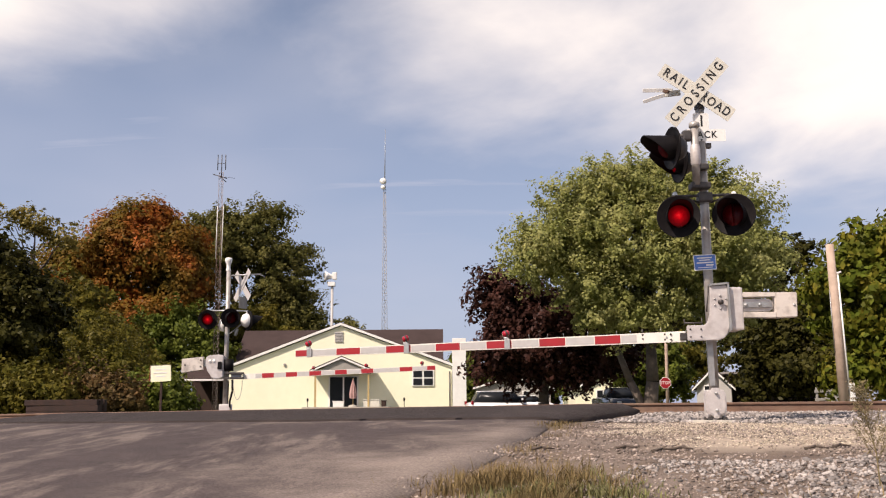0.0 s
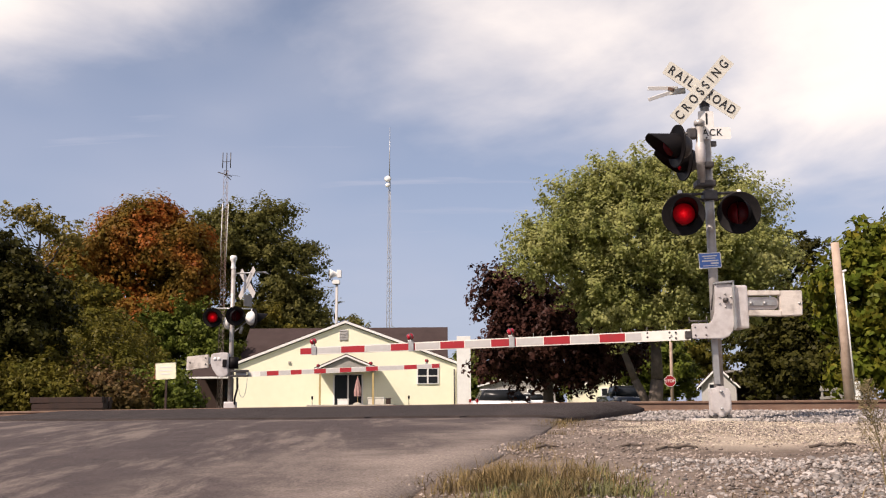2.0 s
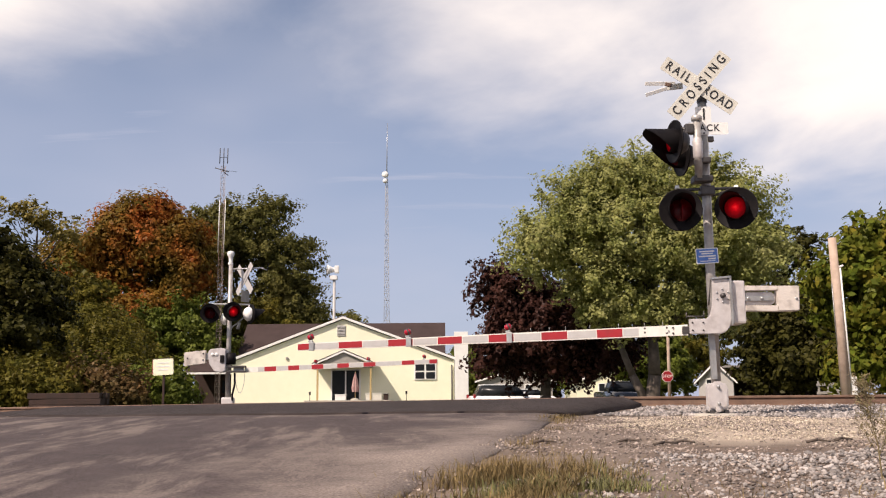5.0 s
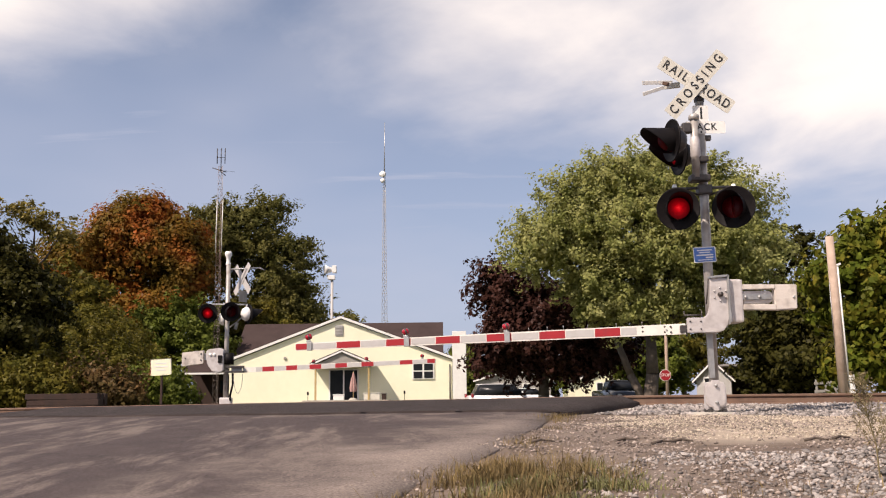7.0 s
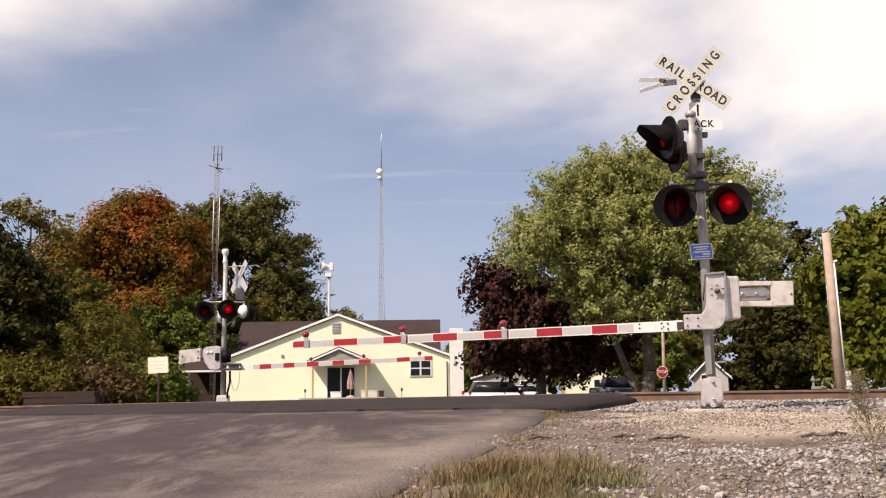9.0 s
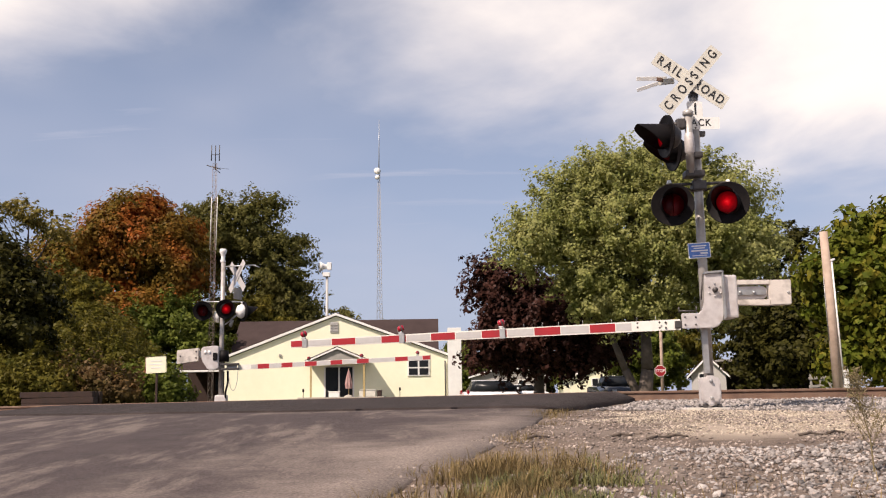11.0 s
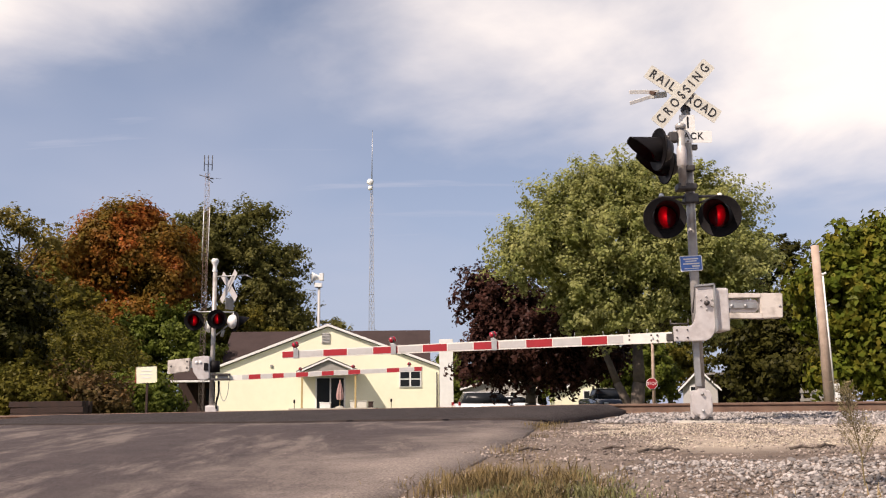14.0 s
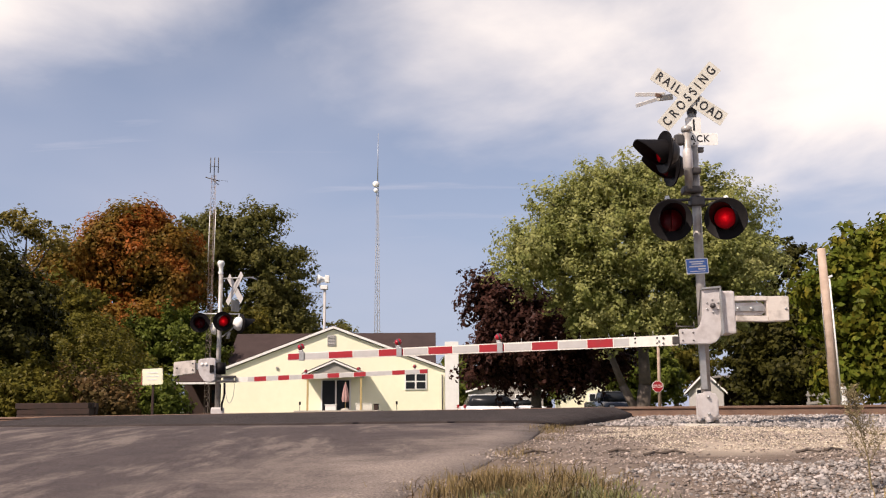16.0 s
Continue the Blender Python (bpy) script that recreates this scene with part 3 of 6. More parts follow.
    b = np.cross(nrm, t)
    sz = leaf * (0.6 + 0.8 * rng.random((k, 1)))
    l, w2 = t * sz * 0.62, b * sz * 0.40
    fold = nrm * sz * 0.10
    co = np.stack([pos - l, pos + w2 - l * 0.15 + fold, pos + l, pos - w2 - l * 0.15 + fold], axis=1).reshape(-1, 3)
    fc = np.arange(4 * k).reshape(-1, 4)
    ob = new("crown", raw_mesh("crown", co, fc, mat))
    ob.parent = th
    return th


def tree_at(name, x, y, label, crowns, *a, **k):
    return tree(name, (x, y, ground_z(x, y)), label, crowns, *a, **k)


# ---- trees and bushes ----
tree_at("maple_tree", 9.35, 45, "large maple tree with yellowing green leaves", [
    (-0.9, 0, 10.4, 2.1, 2.2, 1.5), (-3.2, -0.2, 9.9, 1.4, 1.6, 1.1), (2.9, 0, 10.3, 1.9, 2.0, 1.4), (4.2, -0.3, 9.7, 1.4, 1.6, 1.1), (-0.3, -0.4, 8.3, 4.2, 3.0, 2.2), (-4.4, -0.3, 7.5, 2.0, 2.2, 1.4), (0.6, 0, 11.5, 1.2, 1.4, 0.7),
    (4.3, 0.2, 8.5, 1.5, 2.0, 1.5), (4.0, 0.4, 6.6, 1.5, 1.8, 1.2), (-1.9, -0.8, 5.9, 2.2, 1.8, 1.0), (2.2, 1.0, 7.2, 1.8, 1.8, 1.0), (1.6, -1.2, 5.3, 1.7, 1.2, 1.0), (-1.6, -1.0, 4.7, 2.0, 1.3, 0.8), (3.9, 0, 5.0, 1.3, 1.2, 1.0), (-2.2, 0, 10.9, 0.9, 1.0, 0.6), (2.8, -1.5, 7.8, 2.0, 1.3, 1.5), (4.9, -0.6, 7.4, 1.3, 1.4, 1.2), (1.7, -2.4, 7.2, 2.3, 1.0, 1.5), (4.2, -1.6, 6.6, 1.6, 0.9, 1.2)],
    0.30, 3.4, M["maple"], 0.125, 200000, 3, limbs=34, clump=0.72, lean=(0.25, 0), shell=0.35, per=110, wind=(0.3, 0.25), droop=0.15,
    stems=(((0.25, 0, 3.3), (0.5, 0, 5.0), (0.2, 0, 7.0), (-0.4, 0, 9.0)), ((-0.1, 0, 0.3), (-0.75, 0.1, 1.7), (-1.3, 0.1, 3.2), (-2.6, 0, 5.6)), ((0.3, 0, 3.4), (1.5, 0.2, 4.6), (2.6, 0.3, 6.6))))
tree_at("purple_maple_tree", 5.2, 51, "round dark purple-leaved maple tree", [
    (0.2, 0, 4.3, 3.3, 3.0, 2.5), (-2.2, -0.3, 6.6, 1.2, 1.5, 1.3), (-1.2, 0, 5.6, 1.9, 1.8, 1.6), (-2.2, -0.5, 3.3, 1.4, 1.8, 1.3), (3.1, -0.5, 3.5, 1.7, 1.8, 1.5)],
    0.3, 1.6, M["redleaf"], 0.18, 52000, 4, limbs=12, clump=0.6, per=60)
tree_at("orange_maple_tree", -25.6, 76, "maple tree in orange and green autumn leaf", [
    (1.4, 0, 12.9, 4.7, 4.2, 3.5), (-3.8, 0, 10.8, 3.4, 3.4, 3.0), (5.2, -0.5, 10.8, 2.4, 3.0, 3.0), (0.6, -1.2, 7.0, 5.5, 3.6, 3.2), (-5.4, -0.5, 7.8, 2.5, 2.7, 2.8), (2.0, 0, 15.7, 2.2, 2.0, 1.3), (4.6, 0, 13.6, 1.8, 2.0, 1.6)],
    0.45, 3.6, M["orange"], 0.225, 125000, 5, limbs=14, clump=0.95, style="ball", per=140)
tree_at("tall_green_tree", -17.2, 86, "tall dark green tree with wind-blown twigs", [
    (-0.4, 0, 15.9, 3.0, 3.0, 2.5), (2.6, 0, 12.2, 2.7, 3.0, 3.0), (-3.4, 0, 13.4, 3.0, 3.0, 3.4), (2.4, 0, 7.6, 2.8, 2.8, 3.2), (-1.1, 0, 6.6, 4.3, 3.0, 3.3),
    (1.7, 0, 17.9, 1.2, 1.5, 1.0), (-3.9, 0, 16.9, 1.6, 1.8, 1.6), (-5.4, 0, 14.8, 1.4, 1.8, 2.0), (4.0, 0, 9.4, 1.9, 1.7, 2.0), (4.0, 0, 14.4, 1.0, 1.2, 0.8), (5.4, 0, 8.0, 1.0, 1.2, 1.4)],
    0.48, 4.4, M["oak"], 0.21, 105000, 6, limbs=18, clump=0.9, per=90, wind=(0.6, 0.15))
# the shadow side of this tree is put into its leaf colour
tree_at("dark_tree", -17.9, 38, "dense-crowned tree with shade painted into its dark leaves", [
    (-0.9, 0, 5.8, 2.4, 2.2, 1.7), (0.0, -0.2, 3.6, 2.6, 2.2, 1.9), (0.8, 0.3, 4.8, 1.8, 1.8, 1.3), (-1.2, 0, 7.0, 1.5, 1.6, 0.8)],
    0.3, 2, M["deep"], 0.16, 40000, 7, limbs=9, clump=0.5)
tree_at("locust_tree", -17.4, 40, "feathery yellow-green tree reaching over the thicket", [
    (0.6, 0, 8.0, 1.0, 1.0, 0.25), (1.6, 0.2, 7.3, 0.9, 0.8, 0.22), (-0.4, 0, 8.3, 0.9, 0.9, 0.25)],
    0.09, 5.6, M["feather"], 0.12, 2600, 71, limbs=9, clump=0.42, per=60, wind=(0.8, 0.15), droop=0.1)
tree_at("olive_tree", -24.5, 62, "olive green roadside tree in dense thicket", [
    (0.4, 0, 4.8, 3.4, 3.0, 2.6), (3.2, 0, 3.6, 2.4, 2.4, 2.4), (-3.0, 0, 5.6, 3.0, 3.0, 3.0), (0, -1, 2.2, 4.6, 2.0, 2.0), (-1.5, 0, 7.4, 1.8, 1.8, 1.2)],
    0.3, 2.0, M["bush"], 0.2, 55000, 9, limbs=14, clump=0.75, style="ball", per=110)
tree_at("green_tree", -19.3, 71.5, "leafy green tree behind the low wing", [
    (0, 0, 5.6, 2.6, 2.2, 2.6), (1.6, 0, 4.6, 1.8, 2.0, 2.4), (-2.6, 0, 5.0, 2.2, 2.0, 2.6)], 0.25, 1.5, M["bright"], 0.2, 30000, 12, limbs=8, clump=0.7, per=90)
tree_at("green_tree", -15.0, 83, "leafy green tree behind the building", [
    (-1.6, 0, 7.0, 2.3, 2.0, 2.7), (0.8, 0, 6.2, 2.0, 2.0, 2.3), (-3.8, 0, 6.2, 1.7, 1.6, 2.3)], 0.25, 1.5, M["bush"], 0.2, 26000, 10, limbs=8, clump=0.7, per=90)
BUSHES = [(-16.6, 38, 2.0, 3.0, 12000, "bush"), (-13.4, 38.5, 1.8, 2.7, 12000, "bush"), (-16.4, 33.5, 1.5, 2.1, 9000, "bush"), (-13.8, 33.6, 1.2, 1.7, 8000, "bush"),
          (-19.0, 33.5, 1.6, 2.4, 8000, "bush"), (-11.9, 34.2, 1.15, 1.35, 6000, "rust_leaf"), (-10.3, 36.0, 0.7, 1.5, 4000, "bright"), (-15.5, 45, 2.4, 4.4, 14000, "bush")]
for i, (x, y, w, h, n, mt) in enumerate(BUSHES):
    tree_at("thicket_bush", x, y, "rusty brown autumn bush beside the track" if mt == "rust_leaf" else "overgrown green and olive thicket bush", [(0, 0, h * 0.5, w, w * 0.7, h * 0.42), (0.5, -0.3, h * 0.28, w * 0.95, w * 0.6, h * 0.28), (-0.5, 0, h * 0.78, w * 0.45, w * 0.45, h * 0.22)], 0.04, 0.4, M[mt], 0.12, int(n * 1.4), 20 + i, group="bushes beside the track", limbs=12, clump=0.42, droop=-0.35, per=45)
tree_at("broadleaf_tree", 14.6, 31, "broad-leaved tree with green and yellow leaves", [
    (0.8, 0, 4.0, 2.2, 2.2, 1.9), (-1.4, 0, 3.8, 1.5, 1.5, 1.6), (1.2, 0, 5.6, 1.5, 1.7, 1.1), (0.8, -0.4, 2.0, 2.4, 2, 1.6), (3.2, 0.3, 4.4, 2.0, 2.0, 2.6), (-1.9, -0.3, 1.3, 0.8, 0.9, 0.5), (-0.9, 0, 5.3, 1.0, 0.9, 0.7)],
    0.2, 1.4, M["broad"], 0.19, 42000, 8, limbs=12, clump=0.40, style="ball", per=34, flat=0.1)
# row of trees in the distance, beyond the crossing; "deep" leaves have shade painted in
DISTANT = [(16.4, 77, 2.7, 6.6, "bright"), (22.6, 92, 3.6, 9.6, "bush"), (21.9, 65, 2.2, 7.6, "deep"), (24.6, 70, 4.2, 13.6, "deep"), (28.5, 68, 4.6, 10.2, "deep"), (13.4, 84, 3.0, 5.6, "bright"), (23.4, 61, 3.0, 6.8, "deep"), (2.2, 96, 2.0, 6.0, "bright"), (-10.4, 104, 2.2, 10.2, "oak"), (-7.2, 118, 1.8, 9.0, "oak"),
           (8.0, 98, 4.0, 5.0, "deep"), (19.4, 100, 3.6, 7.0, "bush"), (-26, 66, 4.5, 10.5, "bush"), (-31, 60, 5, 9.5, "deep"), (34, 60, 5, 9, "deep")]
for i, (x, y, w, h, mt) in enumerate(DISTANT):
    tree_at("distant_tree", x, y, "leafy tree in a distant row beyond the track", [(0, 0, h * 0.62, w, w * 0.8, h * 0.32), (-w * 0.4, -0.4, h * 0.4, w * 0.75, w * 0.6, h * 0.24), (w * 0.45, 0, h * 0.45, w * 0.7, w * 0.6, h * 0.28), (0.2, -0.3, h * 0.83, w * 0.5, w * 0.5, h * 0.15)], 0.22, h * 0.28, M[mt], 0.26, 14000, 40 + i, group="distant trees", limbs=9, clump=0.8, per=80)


# ---- yellow building ----
def build_house():
    th = empty("house", Matrix.Translation((-7.0, 66, 0.95)), "pale yellow gabled building with brown shingle roof", "house")
    hw, eave, apex = 7.55, 2.80, 5.62
    bm = slab(B(), [(-hw, -0.7), (hw, -0.7), (hw, eave), (0, apex), (-hw, eave)], 9.0)
    part("wall", bm, M["siding"], th)
    k = (apex - eave) / hw
    for sx in (-1, 1):
        xe = sx * (hw + 0.55)
        ze = eave - 0.55 * k
        for nm, zt, zb, y0, dy, mt, lb in (("roof", 0.26, 0.10, -0.16, 5.74, "roof", ""), ("fascia", 0.22, 0.06, -0.22, 0.06, "trim", "white painted rake board"), ("soffit", 0.095, 0.05, -0.15, 0.15, "trim", "")):
            pts = [(0, apex + zt), (0, apex + zb), (xe, ze + zb), (xe, ze + zt)]
            bm = slab(B(), pts if sx < 0 else pts[::-1], dy, Matrix.Translation((0, y0, 0)))
            bmesh.ops.recalc_face_normals(bm, faces=bm.faces)
            part(nm, bm, M[mt], th, lb)
    bm = B()
    sec = [(4.0, 2.75), (8.6, 6.02), (13.2, 2.75)]
    a = [bm.verts.new((-8.3, y, z)) for y, z in sec]
    b = [bm.verts.new((6.95, y, z)) for y, z in sec]
    bm.faces.new(a)
    bm.faces.new(b[::-1])
    for i in range(3):
        bm.faces.new((a[i], a[(i + 1) % 3], b[(i + 1) % 3], b[i]))
    bmesh.ops.recalc_face_normals(bm, faces=bm.faces)
    part("main_roof", bm, M["roof"], th, "long brown shingle roof behind the gable")
    # low wing with a shaded porch
    part("wing_roof", box(B(), (-9.15, 2.1, 2.68), (3.3, 4.1, 0.12), 0.01, pose(0, 0, 0, 16)), M["roof"], th)
    part("wing_gutter", box(B(), (-9.15, 0.12, 2.06), (3.3, 0.10, 0.13), 0.02), M["trim"], th, "white gutter of the porch")
    part("wing_wall", box(B(), (-9.2, 3.2, 0.85), (3.2, 0.2, 3.1)), M["brown"], th, "shaded brown porch wall")
    part("wing_window", box(B(), (-8.4, 3.06, 1.2), (0.9, 0.06, 0.9), 0.01), M["glass"], th)
    part("wing_post", box(B(), (-10.7, 0.3, 0.7), (0.12, 0.12, 2.7), 0.01), M["brown"], th)
    # white rear block
    part("rear_block", box(B(), (8.03, 0.85, 1.95), (0.92, 2.6, 5.5), 0.02), M["trim"], th, "white rendered rear block")
    # glazed door
    dr = part("sliding_door", box(B(), (0.2, -0.02, 1.1), (2.02, 0.07, 2.28), 0.01), M["trim"], th, "dark glazed sliding door in white frame")
    for x in (-0.28, 0.68):
        part("pane", box(B(), (x, -0.065, 1.12), (0.86, 0.02, 2.1)), M["glass"], dr)
    # window with four panes
    wn = part("window", box(B(), (5.58, -0.03, 2.08), (1.50, 0.09, 1.14), 0.012), M["trim"], th, "white four-pane window")
    for x in (5.22, 5.94):
        for z in (1.80, 2.33):
            part("pane", box(B(), (x, -0.08, z), (0.60, 0.02, 0.44)), M["glass"], wn)
    vn = part("gable_vent", box(B(), (-0.13, -0.03, 4.87), (0.56, 0.07, 0.70), 0.01), M["sheet"], th, "pale gray louvred gable vent")
    for i in range(6):
        part("slat", box(B(), (-0.13, -0.075, 4.62 + 0.10 * i), (0.48, 0.03, 0.05), 0, pose(0, 0, 0, 35)), M["sheet"], vn)
    part("utility_box", box(B(), (-3.79, -0.05, 3.03), (0.16, 0.1, 0.16), 0.02), M["graywood"], th)
    # porch
    pr = part("porch_roof", B(), M["roof"], th, "small brown gabled porch roof")
    pr.matrix_basis = pose(0.24, -1.75, 0)
    px, pe, pa = 2.12, 2.50, 3.40
    for sx in (-1, 1):
        for nm, zt, zb, y0, dy, mt in (("porch_slope", 0.12, 0.0, 0.0, 1.75, "roof"), ("porch_fascia", 0.05, -0.07, -0.04, 0.05, "trim")):
            pts = [(0, pa + zt), (0, pa + zb), (sx * px, pe + zb), (sx * px, pe + zt)]
            bm = slab(B(), pts if sx < 0 else pts[::-1], dy, Matrix.Translation((0, y0, 0)))
            bmesh.ops.recalc_face_normals(bm, faces=bm.faces)
            part(nm, bm, M[mt], pr)
    bm = slab(B(), [(-1.85, pe - 0.1), (1.85, pe - 0.1), (0, pa - 0.05)], 0.06, Matrix.Translation((0, 0.12, 0)))
    part("porch_gable", bm, M["graywood"], pr, "shaded pale porch gable")
    part("porch_beam", box(B(), (0, 0.1, pe - 0.10), (3.9, 0.12, 0.16), 0.01), M["brown"], pr)
    for x in (-1.74, 1.77):
        part("porch_post", box(B(), (x + 0.24, -1.6, 1.27), (0.12, 0.12, 2.3), 0.01), M["post"], th, "yellowish treated wooden post")
    part("porch_step", box(B(), (0.6, -1.45, -0.17), (5.6, 2.8, 0.70), 0.02), M["concrete"], th)
    for x in (-2.15, 4.32):
        bm = B()
        rod(bm, (x, -0.5, -0.6), (x, -0.5, 0.55), 0.02, None, 6)
        box(bm, (x, -0.5, 0.65), (0.12, 0.12, 0.22), 0.03)
        part("path_light", bm, M["black"], th)
    for x in (7.38, 7.66):
        part("downspout", rod(B(), (x, -0.12 + (x - 7.38) * 2, -0.6), (x, -0.12 + (x - 7.38) * 2, 2.5), 0.05, None, 8), M["dark"], th)
    return th


house = build_house()


def garden_umbrella():
    th = empty("garden_umbrella", Matrix.Translation((-5.98, 64.1, 1.12)), "closed faded pink garden umbrella by the door", "umbrella")
    bm = B()
    n = 16
    prev = None
    for z, r in ((0.55, 0.17), (0.8, 0.20), (1.2, 0.15), (1.55, 0.08), (1.8, 0.02)):
        ring = [bm.verts.new((r * (1 + 0.3 * (i % 2)) * math.cos(2 * math.pi * i / n), r * (1 + 0.3 * (i % 2)) * math.sin(2 * math.pi * i / n), z)) for i in range(n)]
        if prev:
            for i in range(n):
                bm.faces.new((prev[i], prev[(i + 1) % n], ring[(i + 1) % n], ring[i]))
        prev = ring
    part("canopy", bm, M["cloth"], th)
    part("pole", rod(B(), (0, 0, 0), (0, 0, 1.85), 0.025, None, 8), M["post"], th)
    part("stand", lathe(B(), [(0.3, 0), (0.28, 0.08), (0.05, 0.16), (0.001, 0.16)], 16), M["concrete"], th)


garden_umbrella()


def porch_boxes():
    for x, w, h, mt, lb in ((-6.9, 0.7, 0.34, "trim", "low white planter box on the porch"), (-4.8, 1.1, 0.42, "cream", "cream storage bench beside the porch"), (-3.95, 0.3, 0.36, "brown", "small brown plant pot by the wall")):
        y = 63.9
        bm = box(B(), (0, 0, h / 2), (w, 0.4, h), 0.03)
        box(bm, (0, 0, h + 0.02), (w + 0.06, 0.46, 0.05), 0.015)
        ob = new("planter" if mt != "cream" else "storage_bench", mesh_of("planter", bm, M[mt]))
        ob.location = (x, y if w < 1 else 64.6, 1.13)
        tagged(ob, lb, "planter" if mt != "cream" else "bench")


porch_boxes()


# ---- lattice towers, siren, poles ----
def lattice(name, x, y, base_z, h, w0, w1, bays, label, r=0.03, mat=None):
    th = empty(name, Matrix.Translation((x, y, base_z)), label, "tower")
    mat = mat or M["galv"]
    legs = [(math.cos(radians(a)), math.sin(radians(a))) for a in (90, 210, 330)]
    part("footing", box(B(), (0, 0, -0.25), (w0 * 1.6, w0 * 1.6, 0.6), 0.03), M["concrete"], th)
    P = lambda i, f: Vector((legs[i][0] * (w0 + (w1 - w0) * f) / 1.73, legs[i][1] * (w0 + (w1 - w0) * f) / 1.73, h * f))
    for i in range(3):
        part("leg", rod(B(), P(i, 0), P(i, 1), r, r * 0.8, 5), mat, th)
    bm = B()
    for b in range(bays):
        f0, f1 = b / bays, (b + 1) / bays
        for i in range(3):
            rod(bm, P(i, f0), P((i + 1) % 3, f1), r * 0.55, None, 3, False)
            rod(bm, P(i, f1), P((i + 1) % 3, f1), r * 0.5, None, 3, False)
    part("bracing", bm, mat, th)
    return th


def radio_towers():
    th = lattice("radio_tower", -15.36, 65.6, 0.88, 16.4, 0.36, 0.30, 40, "thin rusty lattice radio tower with aerials on top", 0.015, M["tower"])
    bm = B()
    for dx in (-0.34, 0.0, 0.34):
        rod(bm, (dx * 0.8, 0, 16.6), (dx * 0.8, 0, 17.7), 0.032, None, 6)
    rod(bm, (-0.27, 0, 17.05), (0.27, 0, 17.05), 0.02, None, 5)
    rod(bm, (0, 0, 16.0), (0, 0, 17.3), 0.03, None, 6)
    part("aerial", bm, M["dark"], th, "upright dark dipole aerials")
    bm = B()
    rod(bm, (-0.59, 0, 16.3), (0.38, 0, 16.0), 0.035, None, 6)
    rod(bm, (-0.2, 0, 16.2), (0.38, -0.2, 15.7), 0.03, None, 6)
    rod(bm, (0.2, 0, 16.1), (0.95, 0, 16.0), 0.01, None, 4)
    part("side_arm", bm, M["dark"], th)
    for dx in (-0.28, 0.3):
        part("feed_line", rod(B(), (dx * 0.7, -0.22, 10.3), (dx * 0.7 + 0.04, -0.22, 14.0), 0.022, None, 6), M["trim"], th, "white feed line pipe")
    th = lattice("guyed_mast", -11.6, 190, 0.5, 45.0, 1.4, 0.4, 34, "tall slender guyed mast with white dish", 0.045, M["graywood"])
    part("whip", rod(B(), (0, 0, 45), (0.1, 0, 56), 0.12, 0.05, 6), M["galv"], th)
    bm = lathe(B(), [(0.001, 0.25), (0.45, 0.15), (0.7, -0.1), (0.6, -0.2), (0.001, -0.25)], 16, pose(-0.3, -0.6, 45.2, 80))
    lathe(bm, [(0.001, 0.2), (0.4, 0.1), (0.5, -0.1), (0.001, -0.2)], 12, pose(-0.3, -0.6, 43.9, 80))
    part("dish", bm, M["trim"], th, "white dish aerial")
    part("small_panel", box(B(), (0.7, -0.5, 10.2), (0.25, 0.2, 1.4), 0.05), M["trim"], th)
    th = empty("warning_siren", Matrix.Translation((-9.25, 80, 0.9)), "white warning siren on a pale post", "siren")
    part("post", rod(B(), (0, 0, -0.7), (0, 0, 10.2), 0.14, 0.11, 10), M["sheet"], th)
    bm = box(B(), (-0.05, 0, 10.3), (0.6, 0.5, 0.35), 0.04)
    part("motor", bm, M["trim"], th)
    bm = B()
    lathe(bm, [(0.34, 0.0), (0.42, 0.02), (0.30, 0.25), (0.2, 0.5), (0.18, 0.75), (0.001, 0.76)], 16, Matrix.Translation((-0.6, -0.1, 10.98)) @ pose(0, 0, 0, 0, 90, 15))
    box(bm, (0.2, 0, 11.0), (0.35, 0.42, 0.62), 0.04)
    part("horn", bm, M["trim"], th, "white horn of the siren")


radio_towers()


